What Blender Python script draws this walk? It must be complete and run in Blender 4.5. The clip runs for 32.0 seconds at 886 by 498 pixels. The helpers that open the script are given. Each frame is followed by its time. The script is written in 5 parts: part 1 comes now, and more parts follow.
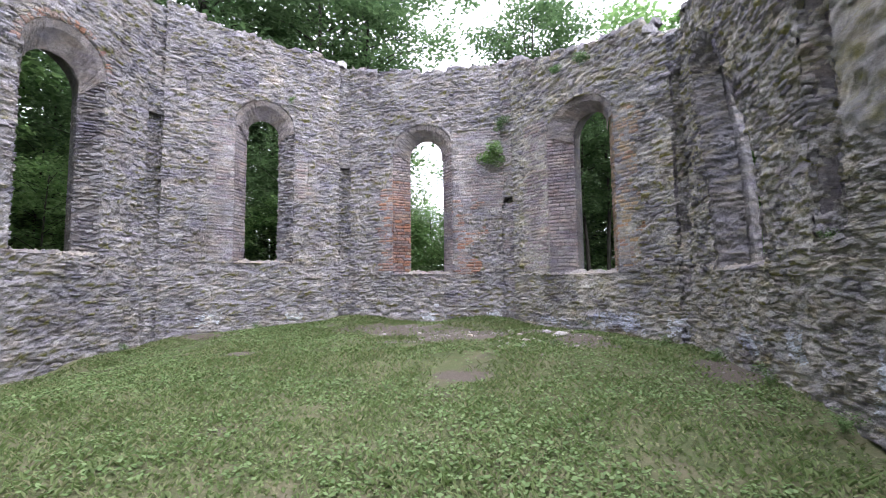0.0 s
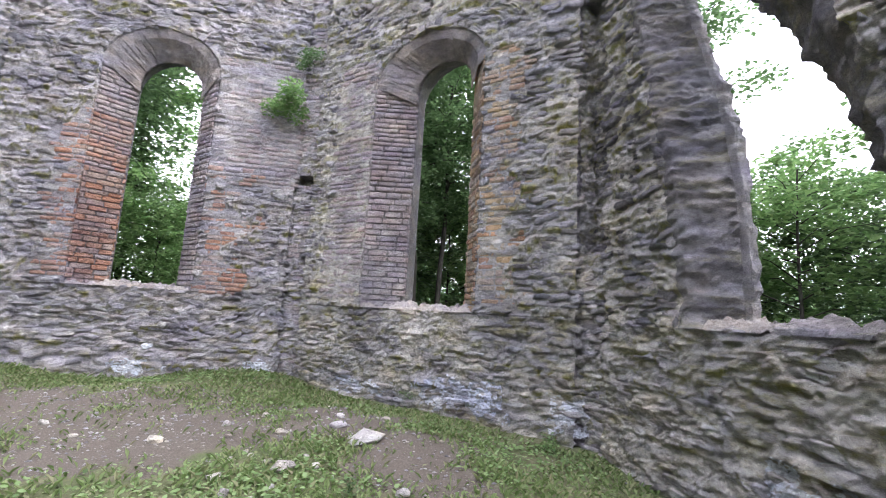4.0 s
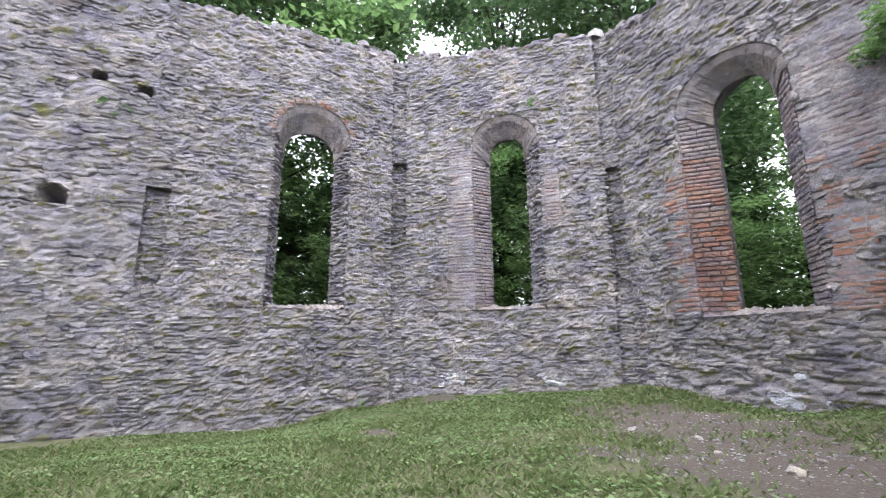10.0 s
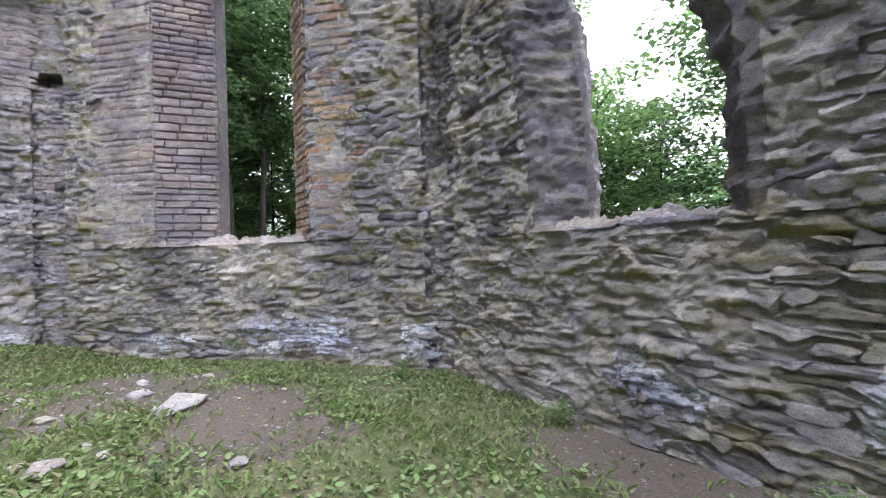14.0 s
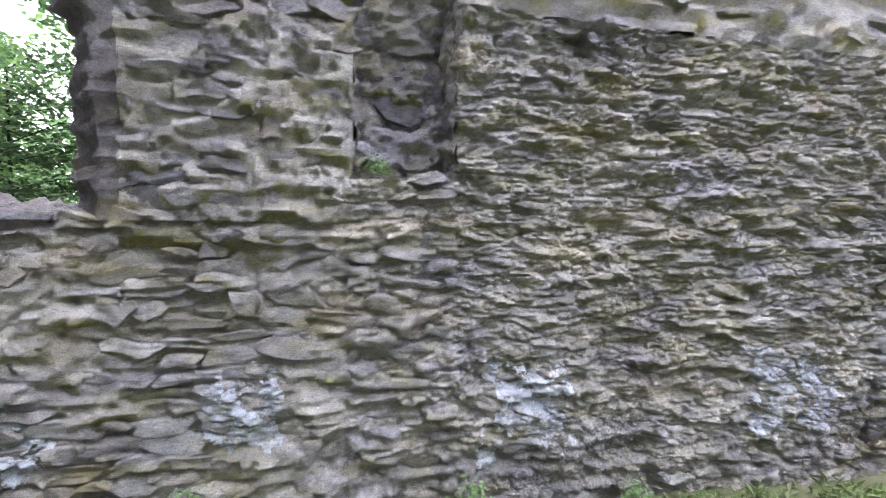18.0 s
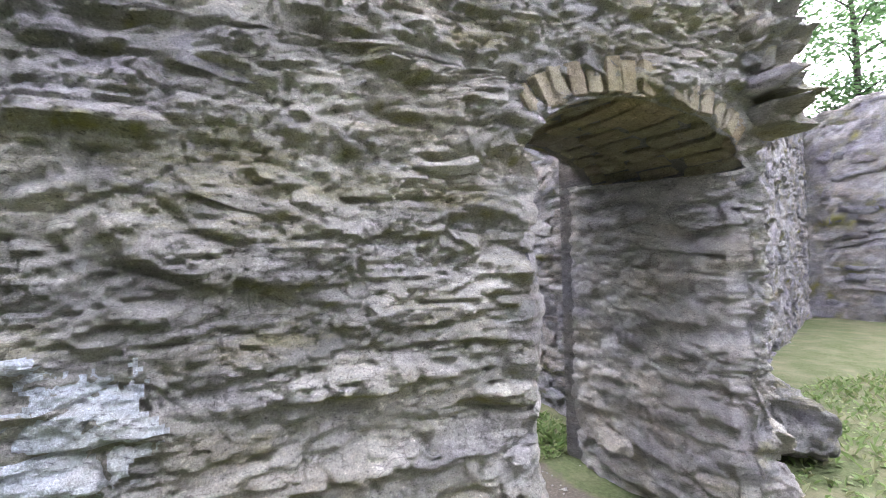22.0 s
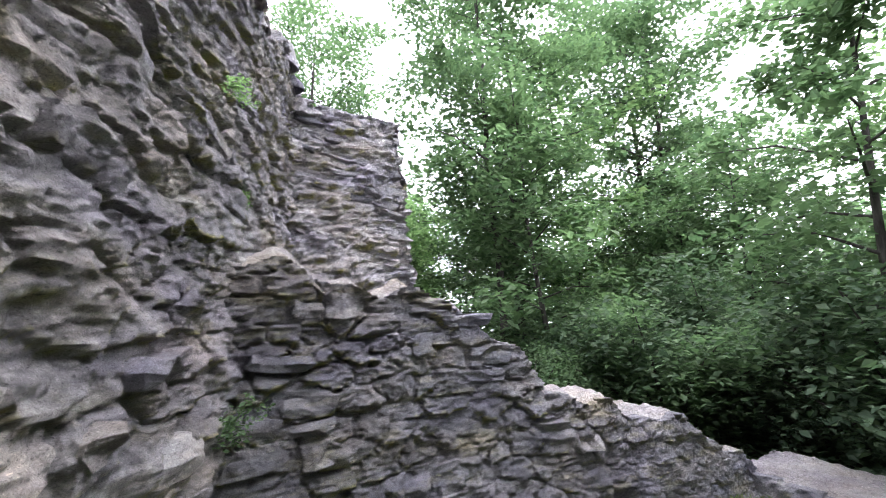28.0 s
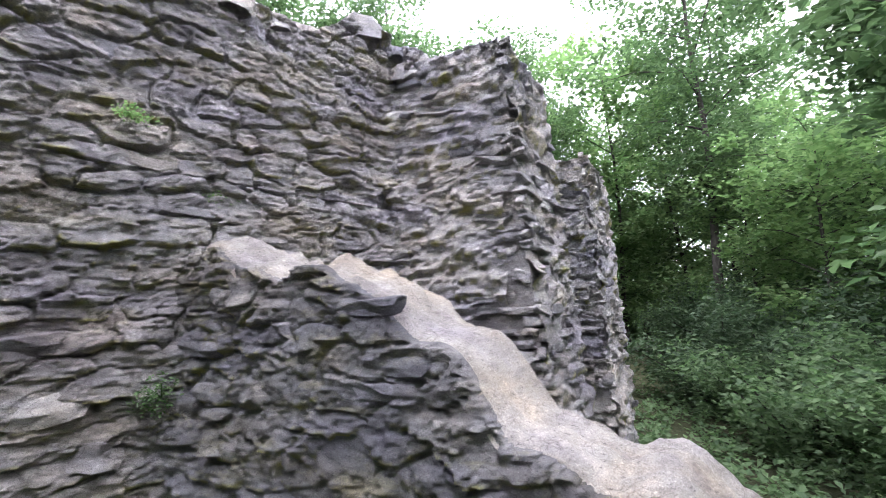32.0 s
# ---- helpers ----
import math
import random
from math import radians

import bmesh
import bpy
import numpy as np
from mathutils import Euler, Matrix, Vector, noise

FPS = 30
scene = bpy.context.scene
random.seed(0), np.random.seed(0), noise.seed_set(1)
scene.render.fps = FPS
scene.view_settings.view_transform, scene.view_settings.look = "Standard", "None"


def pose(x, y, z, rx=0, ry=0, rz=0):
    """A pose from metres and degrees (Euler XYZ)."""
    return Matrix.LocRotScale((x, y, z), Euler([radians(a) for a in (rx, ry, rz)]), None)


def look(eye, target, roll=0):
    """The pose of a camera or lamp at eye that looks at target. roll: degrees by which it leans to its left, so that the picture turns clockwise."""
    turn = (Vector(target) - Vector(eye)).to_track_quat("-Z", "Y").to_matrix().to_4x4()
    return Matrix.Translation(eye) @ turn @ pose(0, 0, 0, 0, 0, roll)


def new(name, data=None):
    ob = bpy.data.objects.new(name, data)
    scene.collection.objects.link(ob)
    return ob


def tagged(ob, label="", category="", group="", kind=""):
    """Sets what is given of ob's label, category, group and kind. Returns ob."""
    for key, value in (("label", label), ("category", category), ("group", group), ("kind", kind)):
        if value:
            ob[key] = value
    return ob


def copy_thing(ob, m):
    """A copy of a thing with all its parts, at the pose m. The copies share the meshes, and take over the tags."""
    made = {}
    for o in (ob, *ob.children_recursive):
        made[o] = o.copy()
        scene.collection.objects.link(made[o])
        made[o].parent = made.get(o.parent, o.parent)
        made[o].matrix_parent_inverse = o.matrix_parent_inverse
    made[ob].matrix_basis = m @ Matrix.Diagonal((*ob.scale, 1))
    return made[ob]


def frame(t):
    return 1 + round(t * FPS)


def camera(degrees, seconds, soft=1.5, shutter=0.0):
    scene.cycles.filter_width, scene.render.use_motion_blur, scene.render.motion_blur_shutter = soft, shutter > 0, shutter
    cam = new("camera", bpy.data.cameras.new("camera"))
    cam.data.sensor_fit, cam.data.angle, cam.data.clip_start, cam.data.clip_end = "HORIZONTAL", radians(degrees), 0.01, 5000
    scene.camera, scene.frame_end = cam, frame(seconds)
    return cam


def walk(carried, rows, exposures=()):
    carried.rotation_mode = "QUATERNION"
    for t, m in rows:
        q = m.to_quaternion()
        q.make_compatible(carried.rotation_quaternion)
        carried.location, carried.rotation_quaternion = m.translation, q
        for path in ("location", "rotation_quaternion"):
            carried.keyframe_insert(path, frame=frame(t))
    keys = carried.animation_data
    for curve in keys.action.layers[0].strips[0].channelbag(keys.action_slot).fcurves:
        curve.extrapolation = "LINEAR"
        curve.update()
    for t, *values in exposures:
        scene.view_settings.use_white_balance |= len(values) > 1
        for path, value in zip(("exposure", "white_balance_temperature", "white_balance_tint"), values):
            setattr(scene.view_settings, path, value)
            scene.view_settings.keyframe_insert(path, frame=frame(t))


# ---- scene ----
cam = camera(89.7, 32.0, 1.0)
PATH = [
    (0, (3.891, -7.848, 1.691), (3.474, -5.899, 1.849), -0.7),
    (0.5, (4.065, -6.903, 1.703), (3.694, -4.94, 1.816), -0.8),
    (1, (4.291, -6.051, 1.695), (3.873, -4.097, 1.786), 1.6),
    (1.5, (4.485, -5.19, 1.694), (4.126, -3.228, 1.847), 3.8),
    (2, (4.746, -4.494, 1.796), (4.39, -2.53, 1.932), 3.8),
    (2.5, (4.765, -3.759, 1.781), (4.74, -1.765, 1.927), 3.9),
    (4.5, (3.862, -1.962, 1.905), (4.322, -0.046, 2.25), 4.0),
    (5, (3.904, -1.665, 1.876), (4.432, 0.214, 2.311), 4.9),
    (5.5, (4.114, -1.657, 1.744), (4.48, 0.201, 2.388), 4.1),
    (6, (4.224, -1.668, 1.69), (4.503, 0.161, 2.449), 2.1),
    (6.5, (4.492, -1.762, 1.554), (4.473, 0.042, 2.418), 2.5),
    (7, (4.525, -1.754, 1.534), (4.218, 0.008, 2.431), 1.8),
    (7.5, (4.694, -1.787, 1.473), (4.061, -0.108, 2.357), -0.4),
    (8, (4.705, -1.777, 1.473), (3.76, -0.235, 2.327), -2.6),
    (8.5, (4.69, -1.765, 1.489), (3.462, -0.393, 2.27), -1.6),
    (9, (4.591, -1.727, 1.527), (3.078, -0.616, 2.219), -1.7),
    (9.5, (4.555, -1.715, 1.538), (2.853, -0.851, 2.136), -1.0),
    (10, (4.513, -1.695, 1.557), (2.781, -0.789, 1.979), -0.6),
    (10.5, (4.593, -1.73, 1.524), (2.99, -0.565, 1.796), -1.1),
    (11, (4.465, -1.69, 1.599), (3.116, -0.222, 1.754), -1.7),
    (11.5, (4.379, -1.663, 1.659), (3.426, 0.092, 1.762), -0.6),
    (12, (4.327, -1.658, 1.708), (3.86, 0.285, 1.802), 0.0),
    (12.5, (4.222, -1.691, 1.825), (4.266, 0.308, 1.88), -1.1),
    (13, (4.224, -1.65, 1.766), (4.656, 0.302, 1.805), -2.2),
    (13.5, (4.209, -1.648, 1.75), (4.974, 0.199, 1.761), -3.0),
    (14, (4.141, -1.61, 1.706), (5.244, 0.059, 1.73), -1.8),
    (14.5, (4.091, -1.722, 1.675), (5.458, -0.263, 1.695), -1.2),
    (15, (4.436, -2.043, 1.63), (5.936, -0.72, 1.653), 0.3),
    (15.5, (4.648, -2.164, 1.644), (6.296, -1.03, 1.623), -1.6),
    (17.5, (4.636, -1.146, 1.706), (6.534, -1.776, 1.763), -1.1),
    (18, (4.521, -1.6, 1.859), (6.466, -2.057, 1.765), 0.6),
    (18.5, (4.479, -2.212, 1.88), (6.439, -2.522, 1.629), -1.2),
    (19, (4.57, -3.003, 1.731), (6.559, -3.149, 1.584), -0.8),
    (19.5, (4.648, -3.869, 1.6), (6.646, -3.947, 1.56), -0.8),
    (20, (4.853, -4.72, 1.62), (6.850, -4.80, 1.56), -0.6),
    (20.5, (5.42, -5.25, 1.645), (7.400, -5.52, 1.52), -0.3),
    (21, (5.564, -5.743, 1.583), (7.512, -6.187, 1.502), 0.4),
    (21.5, (5.723, -6.439, 1.517), (7.608, -7.107, 1.538), 0.6),
    (22, (5.928, -6.965, 1.379), (7.751, -7.785, 1.436), -1.3),
    (22.5, (6.114, -7.347, 1.374), (7.93, -8.185, 1.359), -0.6),
    (23, (6.209, -7.661, 1.385), (8.123, -8.233, 1.302), 2.2),
    (23.5, (6.410, -7.975, 1.421), (8.379, -8.312, 1.346), 5.1),
    (24, (6.730, -8.161, 1.463), (8.729, -8.196, 1.512), 2.7),
    (25, (7.583, -8.248, 1.443), (9.560, -8.027, 1.650), 1.4),
    (25.5, (7.925, -8.156, 1.466), (9.884, -7.792, 1.647), 2.0),
    (26, (8.233, -8.013, 1.446), (10.072, -7.254, 1.643), 1.1),
    (26.5, (8.422, -7.822, 1.504), (10.090, -6.746, 1.752), -1.1),
    (28.5, (9.453, -8.048, 1.69), (10.071, -6.177, 2.029), 1.0),
    (29, (9.93, -8.174, 1.817), (10.291, -6.217, 2.018), 4.8),
    (29.5, (10.367, -8.118, 1.774), (10.567, -6.136, 1.952), 1.3),
    (30, (10.885, -7.857, 1.652), (10.82, -5.867, 1.835), 1.2),
    (30.5, (11.306, -7.606, 1.56), (11.051, -5.63, 1.728), -1.4),
    (31, (11.823, -7.34, 1.602), (11.324, -5.41, 1.767), 2.0),
    (31.5, (11.993, -7.107, 1.596), (11.229, -5.272, 1.82), 0.6),
    (32, (12.065, -6.846, 1.626), (11.075, -5.136, 1.94), -1.1),
]
walk(cam, [(t, look(eye, target, roll)) for t, eye, target, roll in PATH], [(0, 1.68), (2, 1.88), (5, 2.2), (6, 2.15), (7, 1.95), (8, 1.7), (9, 1.72), (11, 1.85), (12, 2.0), (13.5, 2.2), (15, 2.35), (18, 2.85), (21, 3.05), (23, 3.15), (24, 3.0), (25.3, 2.68), (26.3, 2.42), (29, 2.35), (30, 2.35), (31, 2.32), (32, 2.4)])

# ---- world and light ----
world = bpy.data.worlds.new("overcast_sky")
scene.world = world
world.use_nodes = True
wn = world.node_tree.nodes
wl = world.node_tree.links
sky = wn.new("ShaderNodeTexSky")
sky.sky_type = "NISHITA"
sky.sun_disc = False
sky.sun_elevation = radians(66)
sky.sun_rotation = radians(120)
sky.dust_density = 4.0
sky.air_density = 0.8
grey_sky = wn.new("ShaderNodeHueSaturation")
grey_sky.inputs["Saturation"].default_value = 0.12
wl.new(sky.outputs[0], grey_sky.inputs["Color"])
cloud = wn.new("ShaderNodeMix")
cloud.data_type = "RGBA"
cloud.inputs["Factor"].default_value = 0.7
cloud.inputs["B"].default_value = (10.25, 10.2, 12.4, 1)
wl.new(grey_sky.outputs[0], cloud.inputs["A"])
wl.new(cloud.outputs["Result"], wn["Background"].inputs["Color"])
wn["Background"].inputs["Strength"].default_value = 0.15
sun_data = bpy.data.lights.new("sun", "SUN")
sun_data.energy = 0.5
sun_data.angle = radians(60)
sun_data.color = (1.0, 0.98, 0.96)
sun = new("sun", sun_data)
sun.matrix_world = look((10, -9, 30), (0, 0, 0))


# ---- materials ----
def mat(name, rough=0.9):
    m = bpy.data.materials.new(name)
    m.use_nodes = True
    nt = m.node_tree
    b = nt.nodes["Principled BSDF"]
    b.inputs["Roughness"].default_value = rough
    b.inputs["Specular IOR Level"].default_value = 0.25
    return m, nt, b


def node(nt, kind, **inputs):
    n = nt.nodes.new(kind)
    for k, v in inputs.items():
        n.inputs[k.replace("_", " ")].default_value = v
    return n


def stretched(nt, sx, sy, sz):
    g = nt.nodes.new("ShaderNodeNewGeometry")
    v = nt.nodes.new("ShaderNodeVectorMath")
    v.operation = "MULTIPLY"
    v.inputs[1].default_value = (sx, sy, sz)
    nt.links.new(g.outputs["Position"], v.inputs[0])
    return v.outputs[0]


def noise_tex(nt, vec, scale, detail=6.0, rough=0.6):
    n = node(nt, "ShaderNodeTexNoise", Scale=scale, Detail=detail, Roughness=rough)
    nt.links.new(vec, n.inputs["Vector"])
    return n.outputs["Fac"]


def ramp(nt, fac, stops):
    r = nt.nodes.new("ShaderNodeValToRGB")
    e = r.color_ramp.elements
    while len(e) < len(stops):
        e.new(0.5)
    for el, (p, c) in zip(e, stops):
        el.position = p
        el.color = (*c, 1) if len(c) == 3 else c
    nt.links.new(fac, r.inputs["Fac"])
    return r.outputs["Color"]


def blend(nt, fac, a, b, mode="MIX"):
    x = nt.nodes.new("ShaderNodeMix")
    x.data_type = "RGBA"
    x.blend_type = mode
    for sock, v in ((x.inputs["Factor"], fac), (x.inputs["A"], a), (x.inputs["B"], b)):
        if isinstance(v, (int, float)):
            sock.default_value = v
        elif isinstance(v, tuple):
            sock.default_value = (*v, 1)
        else:
            nt.links.new(v, sock)
    return x.outputs["Result"]


def bumped(nt, b, height, strength, distance, normal=None):
    n = node(nt, "ShaderNodeBump", Strength=strength, Distance=distance)
    nt.links.new(height, n.inputs["Height"])
    if normal:
        nt.links.new(normal, n.inputs["Normal"])
    nt.links.new(n.outputs[0], b.inputs["Normal"])
    return n.outputs[0]


def piece_random(nt):
    """A number of its own for each separate piece, whether an object or an island of a joined mesh."""
    o = nt.nodes.new("ShaderNodeObjectInfo")
    g = nt.nodes.new("ShaderNodeNewGeometry")
    a = nt.nodes.new("ShaderNodeMath")
    a.operation = "ADD"
    f = nt.nodes.new("ShaderNodeMath")
    f.operation = "FRACT"
    nt.links.new(o.outputs["Random"], a.inputs[0])
    nt.links.new(g.outputs["Random Per Island"], a.inputs[1])
    nt.links.new(a.outputs[0], f.inputs[0])
    return f.outputs[0]


def masonry(name, tones, stain=(0.2, 0.205, 0.23), moss=0.0, pale=0.35, rough=0.93):
    m, nt, b = mat(name, rough)
    pos = stretched(nt, 1, 1, 1)
    flat = stretched(nt, 1, 1, 2.4)
    own = piece_random(nt)
    col = ramp(nt, own, [(i / (len(tones) - 1), t) for i, t in enumerate(tones)])
    bed = nt.nodes.new("ShaderNodeAttribute")
    bed.attribute_name = "shade"
    bright = nt.nodes.new("ShaderNodeMath")
    bright.operation = "MULTIPLY_ADD"
    bright.inputs[1].default_value = 0.3
    bright.inputs[2].default_value = 1.0
    nt.links.new(bed.outputs["Fac"], bright.inputs[0])
    col = blend(nt, 1.0, col, bright.outputs[0], "MULTIPLY")
    grain = noise_tex(nt, flat, 9, 8, 0.7)
    col = blend(nt, 0.75, col, ramp(nt, grain, [(0.28, (0.5, 0.5, 0.5)), (0.52, (1, 1, 1)), (0.75, (1.35, 1.33, 1.3))]), "MULTIPLY")
    big = noise_tex(nt, pos, 0.55, 4, 0.55)
    col = blend(nt, ramp(nt, big, [(0.47, (0, 0, 0)), (0.68, (0.7, 0.7, 0.7))]), col, stain)
    chalk = noise_tex(nt, flat, 3.3, 7, 0.75)
    col = blend(nt, ramp(nt, chalk, [(0.54, (0, 0, 0)), (0.68, (pale, pale, pale))]), col, (0.62, 0.61, 0.59))
    wash = noise_tex(nt, pos, 0.9, 6, 0.68)
    col = blend(nt, 1.0, col, ramp(nt, wash, [(0.36, (0.72, 0.7, 0.74)), (0.5, (1, 1, 1)), (0.64, (1.22, 1.2, 1.17))]), "MULTIPLY")
    if moss:
        mo = noise_tex(nt, stretched(nt, 1, 1, 3.2), 1.9, 7, 0.72)
        col = blend(nt, ramp(nt, mo, [(0.52, (0, 0, 0)), (0.63, (moss, moss, moss))]), col, (0.31, 0.29, 0.14))
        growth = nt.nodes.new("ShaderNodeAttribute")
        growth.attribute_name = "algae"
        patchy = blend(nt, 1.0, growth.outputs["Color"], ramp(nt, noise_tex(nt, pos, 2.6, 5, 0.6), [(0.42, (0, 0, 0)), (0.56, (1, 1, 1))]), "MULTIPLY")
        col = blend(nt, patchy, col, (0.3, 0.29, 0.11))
    hue = noise_tex(nt, flat, 1.4, 5, 0.65)
    col = blend(nt, 0.9, col, ramp(nt, hue, [(0.33, (0.93, 0.92, 1.06)), (0.5, (1, 1, 1)), (0.67, (1.1, 1.02, 0.9))]), "MULTIPLY")
    speck = noise_tex(nt, flat, 42, 5, 0.75)
    col = blend(nt, 0.85, col, ramp(nt, speck, [(0.36, (0.4, 0.39, 0.42)), (0.42, (1, 1, 1)), (0.59, (1, 1, 1)), (0.64, (1.6, 1.6, 1.57))]), "MULTIPLY")
    grit = noise_tex(nt, pos, 150, 4, 0.8)
    col = blend(nt, 0.55, col, ramp(nt, grit, [(0.38, (0.42, 0.41, 0.42)), (0.47, (1, 1, 1)), (0.53, (1, 1, 1)), (0.62, (1.55, 1.54, 1.52))]), "MULTIPLY")
    bent = nt.nodes.new("ShaderNodeVectorMath")
    bent.operation = "MULTIPLY_ADD"
    bent.inputs[1].default_value = (0.12, 0.12, 0.12)
    warp = node(nt, "ShaderNodeTexNoise", Scale=5.0, Detail=4.0)
    nt.links.new(pos, warp.inputs["Vector"])
    nt.links.new(warp.outputs["Color"], bent.inputs[0])
    nt.links.new(flat, bent.inputs[2])
    crack = node(nt, "ShaderNodeTexVoronoi", Scale=6.5)
    crack.feature = "DISTANCE_TO_EDGE"
    nt.links.new(bent.outputs[0], crack.inputs["Vector"])
    lines = ramp(nt, crack.outputs["Distance"], [(0.006, (0.66, 0.64, 0.65)), (0.022, (1, 1, 1))])
    some = ramp(nt, noise_tex(nt, pos, 3.1, 4, 0.6), [(0.55, (0, 0, 0)), (0.62, (1, 1, 1))])
    col = blend(nt, some, col, blend(nt, 1.0, col, lines, "MULTIPLY"))
    strata = node(nt, "ShaderNodeTexVoronoi", Scale=17.0)
    strata.feature = "DISTANCE_TO_EDGE"
    nt.links.new(bent.outputs[0], strata.inputs["Vector"])
    seams = ramp(nt, strata.outputs["Distance"], [(0.01, (0.72, 0.7, 0.7)), (0.06, (1, 1, 1)), (0.3, (1.05, 1.05, 1.05))])
    chipped = ramp(nt, noise_tex(nt, flat, 4.3, 5, 0.6), [(0.52, (0, 0, 0)), (0.6, (1, 1, 1))])
    col = blend(nt, chipped, col, blend(nt, 1.0, col, seams, "MULTIPLY"))
    nt.links.new(col, b.inputs["Base Color"])
    n1 = bumped(nt, b, noise_tex(nt, flat, 14, 9, 0.74), 1.0, 0.05)
    n2 = bumped(nt, b, noise_tex(nt, pos, 60, 6, 0.78), 1.0, 0.02, n1)
    bumped(nt, b, noise_tex(nt, pos, 210, 4, 0.8), 1.0, 0.007, n2)
    return m


GREYS = [(0.17, 0.17, 0.19), (0.38, 0.37, 0.385), (0.24, 0.23, 0.25), (0.47, 0.46, 0.46), (0.3, 0.29, 0.3), (0.35, 0.32, 0.3)]
M_RUBBLE = masonry("grey_rubble_stone", GREYS, pale=0.55)
M_MOSSY = masonry("mossy_rubble_stone", [(0.272, 0.265, 0.252), (0.383, 0.368, 0.342), (0.328, 0.324, 0.328), (0.452, 0.455, 0.445)], moss=0.6, pale=0.5)
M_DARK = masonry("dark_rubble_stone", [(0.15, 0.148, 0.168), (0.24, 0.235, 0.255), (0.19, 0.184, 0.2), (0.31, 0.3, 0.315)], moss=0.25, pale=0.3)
M_PINK = masonry("weathered_pink_brick", [(0.323, 0.269, 0.276), (0.387, 0.336, 0.336), (0.290, 0.269, 0.288), (0.409, 0.370, 0.372)], pale=0.4)
M_ORANGE = masonry("orange_brick", [(0.36, 0.19, 0.135), (0.42, 0.24, 0.17), (0.35, 0.27, 0.235), (0.33, 0.29, 0.28), (0.3, 0.16, 0.12)], stain=(0.323, 0.262, 0.25), pale=0.25)
M_OCHRE = masonry("ochre_brick", [(0.430, 0.314, 0.156), (0.387, 0.224, 0.144), (0.366, 0.336, 0.300), (0.452, 0.347, 0.192)], stain=(0.323, 0.280, 0.240), pale=0.25)
M_BUFF = masonry("buff_arch_stone", [(0.42, 0.38, 0.28), (0.33, 0.3, 0.23), (0.46, 0.42, 0.32), (0.37, 0.3, 0.22)], stain=(0.3, 0.27, 0.2), moss=0.3, pale=0.2)
M_LIME = masonry("limewashed_stone", [(0.538, 0.582, 0.647), (0.645, 0.694, 0.755), (0.452, 0.482, 0.539)], stain=(0.430, 0.426, 0.443), pale=0.6)
M_MORTAR = masonry("old_lime_mortar", [(0.237, 0.224, 0.228), (0.237, 0.224, 0.228)], pale=0.35)
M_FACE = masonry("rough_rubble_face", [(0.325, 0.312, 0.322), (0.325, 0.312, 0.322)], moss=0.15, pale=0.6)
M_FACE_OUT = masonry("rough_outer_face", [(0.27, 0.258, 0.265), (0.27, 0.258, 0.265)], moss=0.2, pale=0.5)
# Door lining paler than the wall face: light missing there is put into the colour.
M_JAMB = masonry("brightened_mortar_lining", [(0.47, 0.452, 0.44), (0.47, 0.452, 0.44)], stain=(0.3, 0.3, 0.32), pale=0.4)
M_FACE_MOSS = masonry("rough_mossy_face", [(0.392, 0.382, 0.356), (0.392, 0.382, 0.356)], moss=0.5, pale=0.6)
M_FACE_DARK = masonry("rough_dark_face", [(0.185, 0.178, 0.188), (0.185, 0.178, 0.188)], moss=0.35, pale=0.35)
M_PLASTER = masonry("weathered_render", [(0.27, 0.245, 0.235), (0.27, 0.245, 0.235)], pale=0.3)
M_CAP = masonry("cement_capping", [(0.4, 0.375, 0.355), (0.4, 0.375, 0.355)], stain=(0.31, 0.285, 0.27), pale=0.35)


def ground_material():
    m, nt, b = mat("grass_and_trodden_earth", 0.95)
    pos = stretched(nt, 1, 1, 1)
    fine = noise_tex(nt, pos, 38, 8, 0.75)
    grass = ramp(nt, fine, [(0.3, (0.04, 0.052, 0.022)), (0.5, (0.08, 0.1, 0.042)), (0.7, (0.135, 0.155, 0.075))])
    dry = noise_tex(nt, pos, 2.3, 6, 0.7)
    grass = blend(nt, ramp(nt, dry, [(0.42, (0, 0, 0)), (0.66, (0.7, 0.7, 0.7))]), grass, (0.19, 0.165, 0.11))
    earth = ramp(nt, noise_tex(nt, pos, 55, 8, 0.8), [(0.3, (0.055, 0.045, 0.038)), (0.55, (0.12, 0.1, 0.086)), (0.72, (0.32, 0.295, 0.27))])
    bare = noise_tex(nt, pos, 0.55, 7, 0.65)
    mask = ramp(nt, bare, [(0.6, (0, 0, 0)), (0.7, (0.8, 0.8, 0.8))])
    col = blend(nt, mask, grass, earth)
    attr = nt.nodes.new("ShaderNodeAttribute")
    attr.attribute_name = "earth"
    ragged = nt.nodes.new("ShaderNodeMath")
    ragged.operation = "MULTIPLY_ADD"
    nt.links.new(noise_tex(nt, pos, 7, 8, 0.75), ragged.inputs[0])
    ragged.inputs[1].default_value = 1.1
    nt.links.new(attr.outputs["Fac"], ragged.inputs[2])
    col = blend(nt, ramp(nt, ragged.outputs[0], [(0.78, (0, 0, 0)), (0.98, (0.95, 0.95, 0.95))]), col, earth)
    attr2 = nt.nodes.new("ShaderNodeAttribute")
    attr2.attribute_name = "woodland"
    # Leaf litter in very dark tones: shade under the trees is in the colour.
    shaded_litter = ramp(nt, noise_tex(nt, pos, 9, 8, 0.7), [(0.35, (0.02, 0.03, 0.01)), (0.6, (0.06, 0.06, 0.03))])
    col = blend(nt, attr2.outputs["Fac"], col, shaded_litter)
    nt.links.new(col, b.inputs["Base Color"])
    n1 = bumped(nt, b, noise_tex(nt, pos, 9, 8, 0.7), 0.8, 0.05)
    bumped(nt, b, fine, 0.7, 0.02, n1)
    return m


